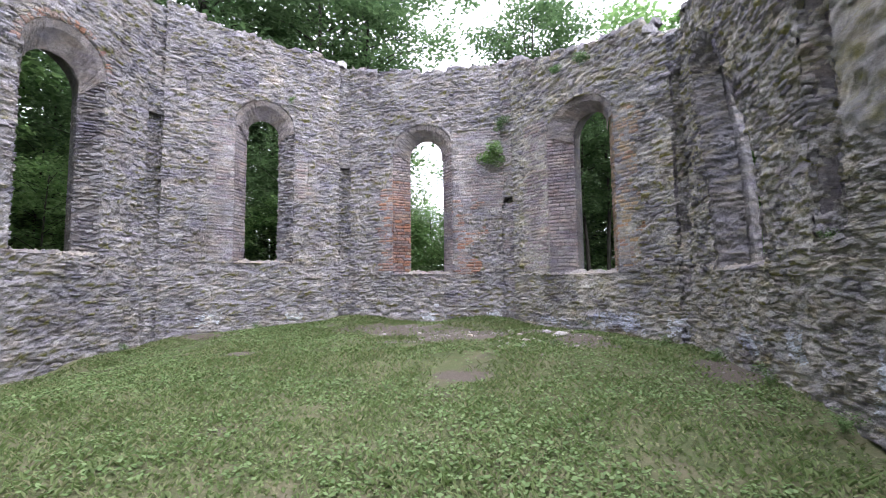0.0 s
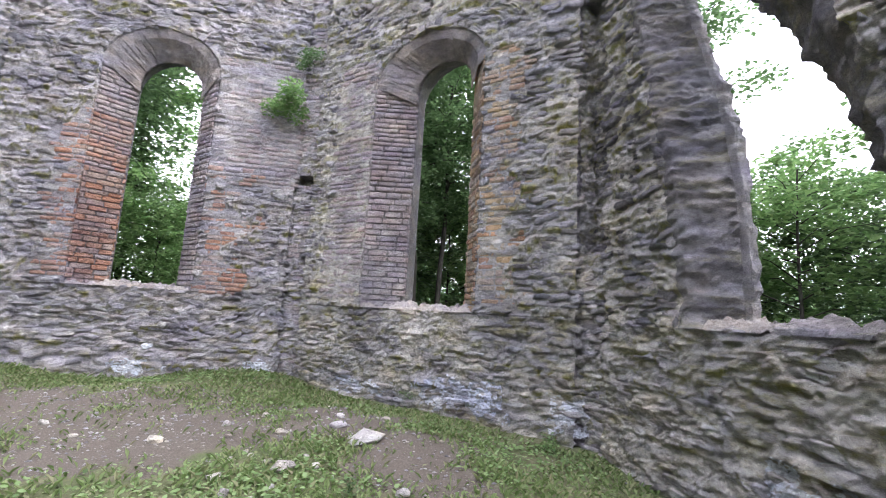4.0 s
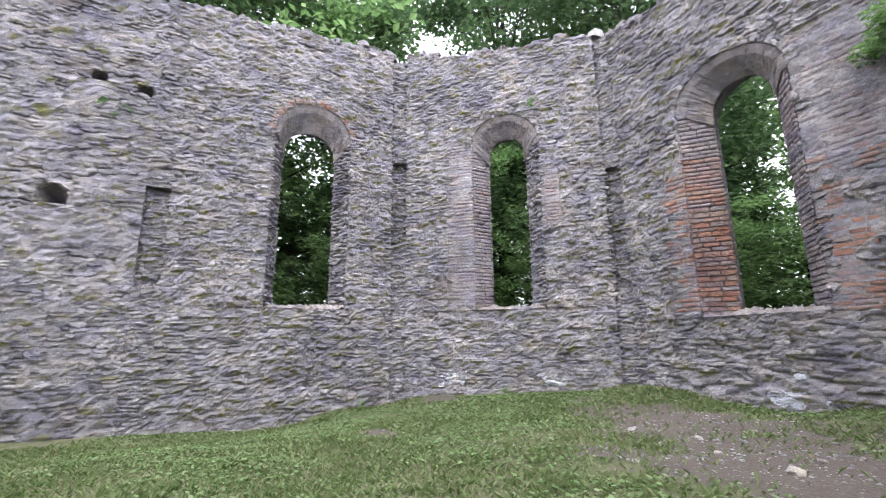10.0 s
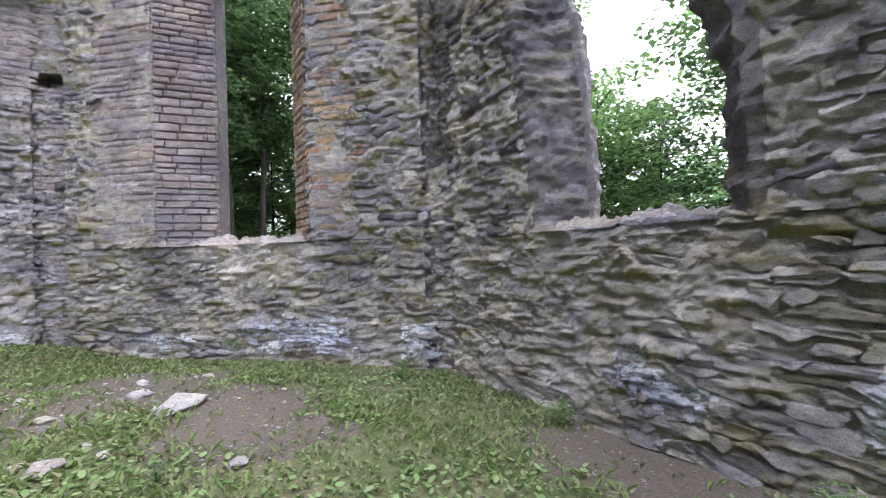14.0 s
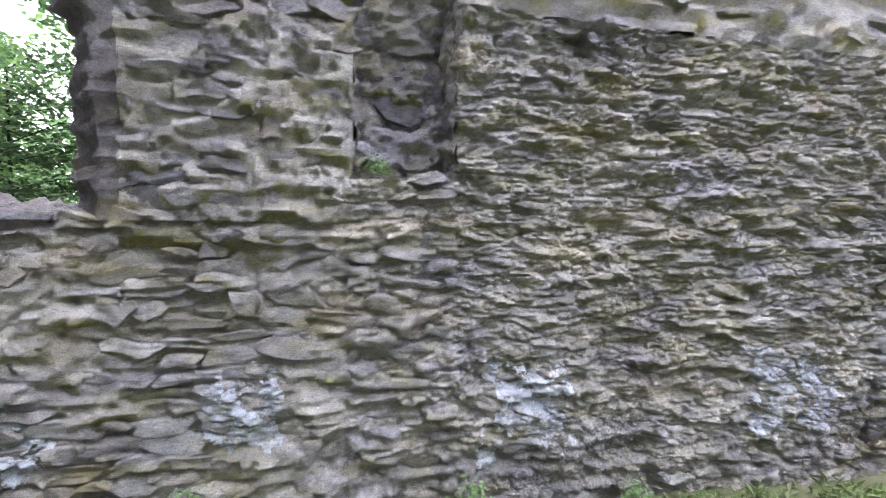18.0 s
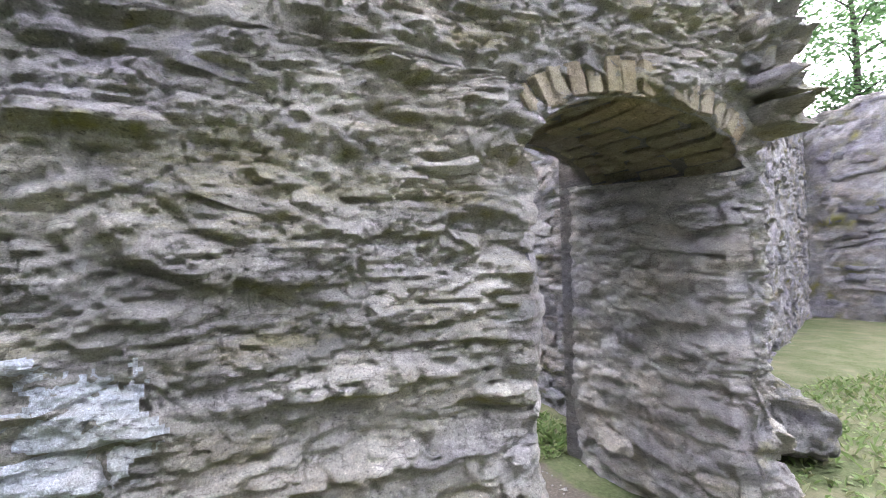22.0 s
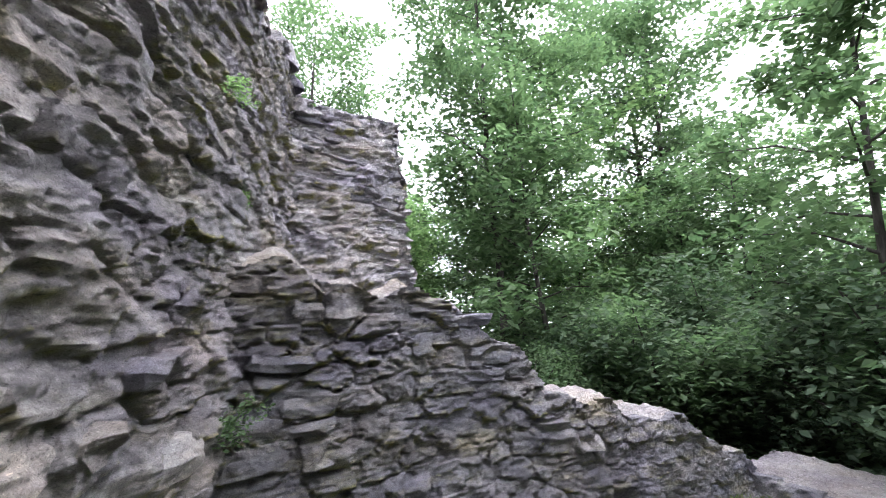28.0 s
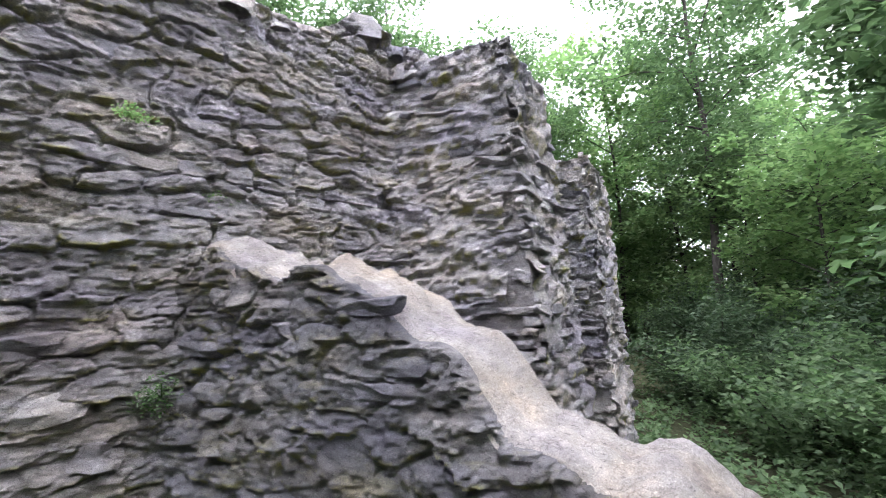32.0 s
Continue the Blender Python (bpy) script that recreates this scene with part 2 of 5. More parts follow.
def leaf_material(name, tones, glow=0.35):
    m, nt, b = mat(name, 0.6)
    own = piece_random(nt)
    col = ramp(nt, own, [(i / (len(tones) - 1), t) for i, t in enumerate(tones)])
    nt.links.new(col, b.inputs["Base Color"])
    tr = nt.nodes.new("ShaderNodeBsdfTranslucent")
    br = nt.nodes.new("ShaderNodeMix")
    br.data_type = "RGBA"
    br.blend_type = "MULTIPLY"
    br.inputs["Factor"].default_value = 1
    br.inputs["B"].default_value = (1.42, 1.58, 1.3, 1)
    nt.links.new(col, br.inputs["A"])
    nt.links.new(br.outputs["Result"], tr.inputs["Color"])
    mx = nt.nodes.new("ShaderNodeMixShader")
    mx.inputs[0].default_value = glow
    nt.links.new(b.outputs[0], mx.inputs[1])
    nt.links.new(tr.outputs[0], mx.inputs[2])
    nt.links.new(mx.outputs[0], nt.nodes["Material Output"].inputs["Surface"])
    return m


M_GROUND = ground_material()
M_LEAF = leaf_material("broad_leaf_green", [(0.057, 0.096, 0.05), (0.088, 0.14, 0.068), (0.126, 0.186, 0.094), (0.071, 0.112, 0.06)], 0.5)
M_LEAF_LIGHT = leaf_material("young_leaf_green", [(0.108, 0.178, 0.074), (0.156, 0.24, 0.106), (0.208, 0.29, 0.138)], 0.55)
# Darker copy of the leaf green, with the undergrowth's shade in its tones.
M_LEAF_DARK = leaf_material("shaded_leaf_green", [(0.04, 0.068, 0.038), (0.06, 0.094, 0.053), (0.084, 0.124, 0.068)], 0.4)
M_GRASS = leaf_material("grass_blade", [(0.085, 0.125, 0.045), (0.125, 0.172, 0.066), (0.17, 0.215, 0.095), (0.21, 0.2, 0.125)], 0.35)
M_CLOVER = leaf_material("clover_leaf", [(0.08, 0.13, 0.05), (0.12, 0.185, 0.07), (0.16, 0.235, 0.1), (0.2, 0.27, 0.13)], 0.3)
M_BLOSSOM = leaf_material("cream_blossom", [(0.72, 0.7, 0.58), (0.8, 0.78, 0.66)], 0.3)


def bark_material():
    m, nt, b = mat("tree_bark", 0.95)
    v = stretched(nt, 6, 6, 1.2)
    f = noise_tex(nt, v, 3, 8, 0.7)
    nt.links.new(ramp(nt, f, [(0.3, (0.025, 0.022, 0.02)), (0.7, (0.085, 0.078, 0.068))]), b.inputs["Base Color"])
    bumped(nt, b, f, 0.9, 0.03)
    return m


M_BARK = bark_material()

# ---- building helpers ----
RNG = np.random.default_rng(7)
A, C = 7.19, 2.98                       # half width of the chapel; half length of one side of its apse


def mesh_of(name, verts, faces, material=None):
    me = bpy.data.meshes.new(name)
    me.from_pydata([tuple(v) for v in verts], [], [tuple(f) for f in faces])
    if material:
        me.materials.append(material)
    me.update()
    return me


def part(name, bm, material, parent, label=""):
    me = bpy.data.meshes.new(name)
    bm.to_mesh(me)
    bm.free()
    me.materials.append(material)
    ob = new(name, me)
    ob.parent = parent
    if label:
        tagged(ob, label)
    return ob


GU = np.array([-0.5, -0.46, -0.27, 0.0, 0.27, 0.46, 0.5])
GV = np.array([-0.5, -0.4, 0.0, 0.4, 0.5])


def stone_shape(rng, lump, square):
    """A grid of 7 x 5 points: x along the course, z up, y out of the wall; about one unit in each."""
    u, v = np.meshgrid(GU, GV)
    r = np.maximum(np.abs(u), np.abs(v)) * 2
    cut = (np.abs(u) * 2) ** 3 * (np.abs(v) * 2) ** 2
    u = u * (1 - (0.16 if square < 0.5 else 0.03) * cut)
    v = v * (1 - (0.3 if square < 0.5 else 0.05) * cut)
    j = 1 - square
    ph = rng.uniform(0, 6.28, 6)
    u = u * (1 - j * 0.12 * np.sin(v * 3 + ph[4])) + j * 0.08 * np.sin(v * 5 + ph[0]) + j * rng.normal(0, 0.028, u.shape)
    v = v * (1 - j * 0.28 * np.abs(np.sin(u * 2.2 + ph[5]))) + j * 0.14 * np.sin(u * 4.2 + ph[1]) + j * rng.normal(0, 0.05, v.shape)
    y = 0.8 + lump * (0.28 * np.sin(u * 6 + ph[2]) + 0.25 * np.sin(v * 5 + ph[3])) + rng.normal(0, 0.14 * lump, u.shape)
    edge = np.zeros(u.shape, bool)
    edge[0], edge[-1], edge[:, 0], edge[:, -1] = True, True, True, True
    y = np.where(edge, -0.9, y)
    return np.stack([u, y, v], -1).reshape(-1, 3)


QUADS = np.array([(r * 7 + c, r * 7 + c + 1, (r + 1) * 7 + c + 1, (r + 1) * 7 + c) for r in range(4) for c in range(6)])
SHAPES = {}
MESHES = {}
for kind, square, lump in (("rubble", 0.0, 0.9), ("block", 0.4, 1.2), ("brick", 0.85, 0.35)):
    SHAPES[kind] = [stone_shape(RNG, lump, square) for _ in range(18)]


def stone_mesh(kind, n, material):
    key = (kind, n, material.name)
    if key not in MESHES:
        MESHES[key] = mesh_of("stone", SHAPES[kind][n], QUADS, material)
    return MESHES[key]


class Face:
    """A flat side of masonry: a start, the way along it, the way up it and the way out of it."""

    def __init__(self, start, along, up, out):
        self.o, self.a, self.u, self.n = (np.array(v, float) for v in (start, along, up, out))

    def turn(self, s, z, roll):
        c, k = math.cos(roll), math.sin(roll)
        a, u = c * self.a + k * self.u, c * self.u - k * self.a
        return np.column_stack([a, self.n, u]), self.o + s * self.a + z * self.u


def lay(face, s0, s1, z0, z1, zone, inside, top=None, rng=RNG, skip=0.22, over=0.0):
    """Courses of stones on a face. zone(s, z) gives (kind, material, height, width, proud); inside(s, z0, z1) the clear stretches."""
    out = []
    z = z0
    wave = rng.uniform(0, 6.28, 3)
    while z < z1:
        h = zone((s0 + s1) / 2, z)[2] * rng.uniform(0.75, 1.3)
        s = s0 - rng.uniform(0, 0.25)
        e0, e1 = s0 - rng.uniform(0, 1) * over, s1 + rng.uniform(0, 1) * over
        while s < s1:
            kind, material, hh, ww, proud = zone(s, z)
            w = ww * rng.uniform(0.55, 1.5) if kind != "brick" else ww * rng.uniform(0.85, 1.15)
            a, b = max(s, e0), min(s + w, e1)
            s += w
            for p, q in (t for u in inside(a, b, z + h / 2) for t in inside(*u, z + h * 0.08)):
                if q - p < 0.05 or (kind != "brick" and rng.uniform() < skip):
                    continue
                m = (p + q) / 2
                dz = (0.035 * math.sin(m * 1.3 + wave[0] + z) + 0.025 * math.sin(m * 3.7 + wave[1] + 2 * z)) * (0.15 if kind == "brick" else 1)
                if top and z + h / 2 + dz > top(m) - 0.03:
                    continue
                wild = 0.15 if kind == "brick" else 1
                hs = h * (1.05 if kind != "brick" else 0.93) * rng.uniform(1 - 0.35 * wild, 1 + 0.35 * wild)
                rot, pos = face.turn(m, z + h / 2 + dz, rng.normal(0, 0.07) * wild)
                gap = 0.012 if kind == "brick" else -0.01
                out.append((kind, rng.integers(18), material, rot, pos, np.array([q - p - gap, proud * rng.uniform(0.25, 1.5), hs]), m, z))
        z += h
    return out


TABLE = RNG.uniform(0, 1, (256, 256))


def vnoise(x, y):
    x, y = np.asarray(x, float), np.asarray(y, float)
    i, j = np.floor(x).astype(int), np.floor(y).astype(int)
    u, v = x - i, y - j
    u, v = u * u * (3 - 2 * u), v * v * (3 - 2 * v)
    t = lambda a, b: TABLE[a % 256, b % 256]
    return (t(i, j) * (1 - u) + t(i + 1, j) * u) * (1 - v) + (t(i, j + 1) * (1 - u) + t(i + 1, j + 1) * u) * v


def ledges(s, z, rows):
    """Broken flat stones in uneven courses, each proud at its foot and tilted a little."""
    k = z * rows + 1.6 * vnoise(s * 0.9, z * 1.3) + 0.12 * rows * vnoise(s * 3.1, z * 2.0)
    row = np.floor(k).astype(int)
    c = s * 0.38 * rows + 9 * TABLE[row % 256, 7] + 0.5 * vnoise(s * 4, z * 5)
    cell = np.floor(c).astype(int)
    fs = c - cell
    amp = TABLE[cell % 256, (row * 3 + 11) % 256]
    tilt = (TABLE[(cell + 5) % 256, (row + 40) % 256] - 0.5) * 0.9
    f = k - row + tilt * (fs - 0.5)
    side = np.clip(np.minimum(fs, 1 - fs) / 0.12, 0, 1)
    return amp ** 1.4 * side * np.clip(f / 0.18, 0, 1) * (1 - 0.75 * np.clip(f, 0, 1)) * np.clip((1.05 - f) / 0.12, 0, 1)


def relief(s, z, seed, rows=7.0):
    """How far weathered rubble and mortar stand out: ledges of two sizes, lumps, pits and grit."""
    s = s + 31.7 * seed
    lump = vnoise(s * 1.6, z * 2.6) - 0.5
    pit = np.maximum(0, vnoise(s * 4 + 9, z * 7) - 0.7) * 3
    rough = vnoise(s * 5, z * 11) - 0.5 + 0.6 * (vnoise(s * 13, z * 24) - 0.5) + 0.4 * (vnoise(s * 31, z * 47) - 0.5) + 0.3 * (vnoise(s * 67, z * 91) - 0.5) + 0.22 * (vnoise(s * 140, z * 170) - 0.5)
    big = np.abs(vnoise(s * 3.3 + 3, z * 5.5) - 0.5) + 0.6 * np.abs(vnoise(s * 7 + 8, z * 12) - 0.5)
    return 0.048 * ledges(s, z, rows) + 0.03 * ledges(s + 4.4, z, rows * 2.7) + 0.05 * lump + 0.075 * (0.35 - big) + 0.036 * rough - 0.035 * pit


def cobbles(s, z, wide, high, seed):
    """Stones bedded side by side in mortar: how far each stands out, from 0 to 1, and a shade of its own from -1 to 1."""
    z = z + 0.35 * high * np.sin(s * 2.1 + seed) + 0.5 * high * (vnoise(s * 1.7 / wide * 0.3 + seed, z * 3) - 0.5)
    u = s / wide + 0.5 * (vnoise(s * 5 + 3, z * 6) - 0.5) + 17.3 * seed
    v = z / high + 0.45 * (vnoise(s * 4, z * 7 + 5) - 0.5)
    i, j = np.floor(u).astype(int), np.floor(v).astype(int)
    f1, f2 = np.full(u.shape, 9.0), np.full(u.shape, 9.0)
    shade, lift, lean = np.zeros(u.shape), np.zeros(u.shape), np.zeros(u.shape)
    for a in (-1, 0, 1):
        for b in (-1, 0, 1):
            p, q = (i + a) % 256, (j + b) % 256
            du = u - (i + a + 0.5 + 0.75 * (TABLE[p, q] - 0.5) + 0.5 * (q % 2) - 0.25)
            dv = v - (j + b + 0.5 + 0.55 * (TABLE[q, p] - 0.5))
            d = (np.abs(du) ** 4 + np.abs(dv) ** 4) ** 0.25 * (0.8 + 0.5 * TABLE[(p + 91) % 256, q])
            first = d < f1
            f2 = np.where(first, f1, np.minimum(f2, d))
            shade = np.where(first, TABLE[(p + 37) % 256, (q + 11) % 256] * 2 - 1, shade)
            lift = np.where(first, TABLE[(p + 5) % 256, (q + 71) % 256], lift)
            lean = np.where(first, (TABLE[(p + 13) % 256, q] - 0.7) * dv + (TABLE[p, (q + 29) % 256] - 0.5) * du, lean)
            f1 = np.where(first, d, f1)
    edge = np.clip((f2 - f1) / 0.13 - 0.12 + 0.5 * (vnoise(s * 22, z * 26) - 0.5), 0, 1)
    edge = edge * edge * (3 - 2 * edge)
    return edge * (0.3 + 0.7 * lift + 0.9 * lean), shade * edge


def sheet(parent, face, s0, s1, z0, z1, windows, step, top, zone, seed, material=None, gain=1.0, rows=7.0, bedded=(0.27, 0.1, 0.03)):
    """The rough face of a wall between and over its stones, with its openings left out."""
    zs = list(np.arange(z0, z1, step))
    cuts = [s0] + [w[0] for w in windows] + [s1]
    for w in windows:
        zs += [w[2] - 0.004, w[2] + 0.004, w[4] - 0.01]
    zs = sorted(zs)
    verts, faces, algae, tones = [], [], [], []
    for b in range(len(cuts) - 1):
        n = max(2, int((cuts[b + 1] - cuts[b]) / step))
        k0 = len(verts)
        S, Z = [], []
        for z in zs:
            lo = span(windows[b - 1], z)[1] if b > 0 else cuts[b]
            hi = span(windows[b], z)[0] if b < len(windows) else cuts[b + 1]
            S.append(np.linspace(lo, hi, n + 1))
            Z.append(np.full(n + 1, z))
        S, Z = np.array(S), np.array(Z)
        tz = np.array([[top(x) for x in row] for row in S]) if top else np.full(S.shape, 99.0)
        D = relief(S, Z, seed, rows) * gain
        proud, shade = cobbles(S, Z, bedded[0], bedded[1], seed)
        D = D + bedded[2] * (proud - 0.35)
        if step < 0.03:
            chip, flake = cobbles(S + 9.1, Z, 0.085, 0.04, seed + 1)
            D = D + 0.014 * (chip - 0.3) + 0.012 * np.abs(vnoise(S * 17, Z * 29) - 0.5)
            shade = 0.7 * shade + 0.5 * flake
        if zone:
            calm = np.array([[0.3 if zone(x, y)[0] == "brick" else 1.0 for x, y in zip(r, q)] for r, q in zip(S, Z)])
            D = D * calm
        for col, on in ((0, b > 0), (-1, b < len(windows))):
            if on:
                near = np.array([np.ptp(span(windows[b - 1 if col == 0 else b], z)) > 0 for z in zs])
                if len(windows[0]) < 6 and len(bedded) < 4:
                    D[near, col] = -0.06
        over = Z > tz
        Z2 = np.minimum(Z, tz)
        D = np.where(over, -0.1, D)
        P = face.o + S[..., None] * face.a + Z2[..., None] * face.u + D[..., None] * face.n
        verts += list(P.reshape(-1, 3))
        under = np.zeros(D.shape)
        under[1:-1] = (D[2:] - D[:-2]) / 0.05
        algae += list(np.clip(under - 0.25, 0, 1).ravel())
        tones += list(shade.ravel())
        m = n + 1
        for r in range(len(zs) - 1):
            for c in range(n):
                if over[r, c] and over[r, c + 1]:
                    continue
                faces.append((k0 + r * m + c, k0 + r * m + c + 1, k0 + (r + 1) * m + c + 1, k0 + (r + 1) * m + c))
    me = mesh_of("mortar_face", verts, faces, material or M_FACE)
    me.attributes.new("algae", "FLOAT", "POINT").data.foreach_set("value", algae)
    me.attributes.new("shade", "FLOAT", "POINT").data.foreach_set("value", tones)
    ob = new("mortar_face", me)
    ob.parent = parent
    return ob


def limewash(parent, face, s0, s1, z0, z1, seed, gain, rows):
    """A ragged patch of old limewash clinging to the rough face of a wall."""
    n, m = int((s1 - s0) / 0.01), int((z1 - z0) / 0.01)
    S, Z = np.meshgrid(np.linspace(s0, s1, n), np.linspace(z0, z1, m))
    D = relief(S, Z, seed, rows) * gain * 0.95 + 0.03 * (cobbles(S, Z, 0.27, 0.1, seed)[0] - 0.35) + 0.012
    u, v = (S - s0) / (s1 - s0) * 2 - 1, (Z - z0) / (z1 - z0) * 2 - 1
    on = np.maximum(np.abs(u), np.abs(v)) + 0.9 * (vnoise(S * 9 + 5, Z * 11) - 0.5) + 0.5 * (vnoise(S * 24, Z * 29) - 0.5) + 0.25 * (vnoise(S * 60, Z * 70) - 0.5) < 0.78
    P = face.o + S[..., None] * face.a + Z[..., None] * face.u + D[..., None] * face.n
    F = [(r * n + c, r * n + c + 1, (r + 1) * n + c + 1, (r + 1) * n + c) for r in range(m - 1) for c in range(n - 1) if on[r, c] and on[r + 1, c + 1]]
    ob = new("limewash_patch", mesh_of("limewash_patch", P.reshape(-1, 3), F, M_LIME))
    ob.parent = parent
    tagged(ob, "ragged bluish white limewash patch")


def build_stones(parent, stones, focus, name="stone", most=300):
    """The stones nearest to a stretch of the wall become parts; the rest are joined by material."""
    order = sorted(range(len(stones)), key=lambda i: (stones[i][6] - focus[0]) ** 2 + ((stones[i][7] - focus[1]) * 1.0) ** 2)
    near = set(order[:most])
    rest = {}
    for i, (kind, n, material, rot, pos, size, s, z) in enumerate(stones):
        if i in near:
            ob = new(name, stone_mesh(kind, int(n), material))
            mw = Matrix([[*(rot[r] * size), pos[r]] for r in range(3)] + [[0, 0, 0, 1]])
            ob.parent = parent
            ob.matrix_parent_inverse = parent.matrix_basis.inverted()
            ob.matrix_basis = mw
        else:
            rest.setdefault(material.name, []).append((SHAPES[kind][n] * size) @ rot.T + pos)
    for mname, blocks in rest.items():
        v = np.concatenate(blocks)
        f = (QUADS[None] + 35 * np.arange(len(blocks))[:, None, None]).reshape(-1, 4)
        me = bpy.data.meshes.new("stonework")
        me.vertices.add(len(v))
        me.vertices.foreach_set("co", v.ravel())
        me.loops.add(4 * len(f))
        me.loops.foreach_set("vertex_index", f.ravel())
        me.polygons.add(len(f))
        me.polygons.foreach_set("loop_start", np.arange(0, 4 * len(f), 4))
        me.polygons.foreach_set("loop_total", np.full(len(f), 4))
        me.materials.append(bpy.data.materials[mname])
        me.update(calc_edges=True)
        me.validate()
        ob = new("stonework", me)
        ob.parent = parent
        ob.matrix_parent_inverse = parent.matrix_basis.inverted()
        tagged(ob, kind="stuff")


def span(w, z):
    """Both sides of an opening at a height: round-headed, or a broken one given by (height, one side, other side)."""
    c, hw, sill, spring, crown = w[:5]
    if len(w) > 5:
        zs, lo, hi = zip(*w[5])
        z = min(max(z, sill - 1e-3), crown + 1e-3)
        a, b = float(np.interp(z, zs, lo)), float(np.interp(z, zs, hi))
        return ((a + b) / 2, (a + b) / 2) if z < sill or z > crown else (a, b)
    h = half_width(w, z)
    return c - h, c + h


def arch_outline(w, n=14):
    """The outline of an opening, from the foot of one side round to the other."""
    c, hw, sill, spring, crown = w[:5]
    if len(w) > 5:
        heights = [sill + (crown - sill) * math.sin(math.pi / 2 * i / 8) for i in range(9)]
        up = [(span(w, z)[0], z) for z in heights]
        down = [(span(w, z)[1], z) for z in heights[:8]][::-1]
        return up + down
    pts = [(c - hw, sill), (c - hw, spring)]
    for i in range(1, n):
        a = math.pi * (1 - i / n)
        pts.append((c + hw * math.cos(a), spring + (crown - spring) * math.sin(a)))
    return pts + [(c + hw, spring), (c + hw, sill)]


def half_width(w, z):
    c, hw, sill, spring, crown = w[:5]
    if z < sill or z > crown:
        return 0
    return hw if z < spring else hw * math.sqrt(max(0, 1 - ((z - spring) / (crown - spring)) ** 2))


def ragged(profile, seed):
    """The uneven top of a ruined wall through a few points."""
    xs, zs = zip(*profile)
    ph = np.random.default_rng(seed).uniform(0, 6.28, 4)
    return lambda s: float(np.interp(s, xs, zs)) + 0.05 * math.sin(3.1 * s + ph[0]) + 0.04 * math.sin(7.7 * s + ph[1]) + 0.03 * math.sin(15 * s + ph[2])


def body(name, face, s0, s1, base, top, windows, thick, splay, label, material=M_MORTAR):
    """The core of a wall: inner and outer face with the openings going through, their reveals, the top and the ends.
    windows: (inner outline, outer outline) as (centre, half width, sill, spring, crown)."""
    from mathutils.geometry import tessellate_polygon
    verts, faces = [], []

    def at(s, z, d):
        return face.o + s * face.a + z * face.u - (d + 0.06) * face.n

    steps = [s0 + (s1 - s0) * i / max(2, int((s1 - s0) / 0.2)) for i in range(max(2, int((s1 - s0) / 0.2)) + 1)]
    rim = [(s0, base), (s1, base)] + [(s, top(s) - 0.08) for s in reversed(steps)]
    loops = []
    for depth, which in ((0.0, 0), (thick, 1)):
        outlines = [rim] + [arch_outline(w[2] if which and len(w) > 2 else w[which]) for w in windows]
        tris = tessellate_polygon([[Vector((s, z, 0)) for s, z in o] for o in outlines])
        flat = [p for o in outlines for p in o]
        k = len(verts)
        verts += [at(s, z, depth) for s, z in flat]
        faces += [tuple(k + i for i in (t if which else t[::-1])) for t in tris]
        loops.append((k, [len(o) for o in outlines]))
    (k0, lens), (k1, _) = loops
    n = lens[0]
    for i in range(n):
        j = (i + 1) % n
        faces.append((k0 + i, k1 + i, k1 + j, k0 + j))
    off = n
    for w, ln in zip(windows, lens[1:]):
        k = len(verts)
        verts += [at(s, z, splay) for s, z in arch_outline(w[1])]
        for i in range(ln):
            j = (i + 1) % ln
            faces.append((k0 + off + i, k0 + off + j, k + j, k + i))
            faces.append((k + i, k + j, k1 + off + j, k1 + off + i))
        off += ln
    ob = new(name, mesh_of(name, verts, faces, material))
    tagged(ob, label, "wall", kind="structure")
    return ob


def clear_of(windows, margin=0.0):
    def inside(a, b, z):
        spans = [(a, b)]
        for w in windows:
            lo, hi = span(w, z)
            if hi > lo:
                lo, hi = lo - margin, hi + margin
                spans = [t for p, q in spans for t in ((p, min(q, lo)), (max(p, hi), q)) if t[1] - t[0] > 0.02]
        return spans
    return inside


def jambs(face, w_in, w_out, splay, style, skip=0.22, lift=0.0):
    """Courses on both slanting sides of an opening."""
    out = []
    for side in (-1, 1):
        si, so = w_in[0] + side * w_in[1], w_out[0] + side * w_out[1]
        p, q = face.o + si * face.a, face.o + so * face.a - splay * face.n
        way = q - p
        ln = float(np.linalg.norm(way))
        way /= ln
        normal = np.cross(way, face.u) * (1 if np.dot(np.cross(way, face.u), -side * face.a) > 0 else -1)
        slant = Face(p + normal * lift, way, face.u, normal)
        out += lay(slant, 0.0, ln, w_in[2] + 0.02, w_in[3], lambda s, z: style(side, z), lambda a, b, z: [(a, b)], skip=skip)
    return out


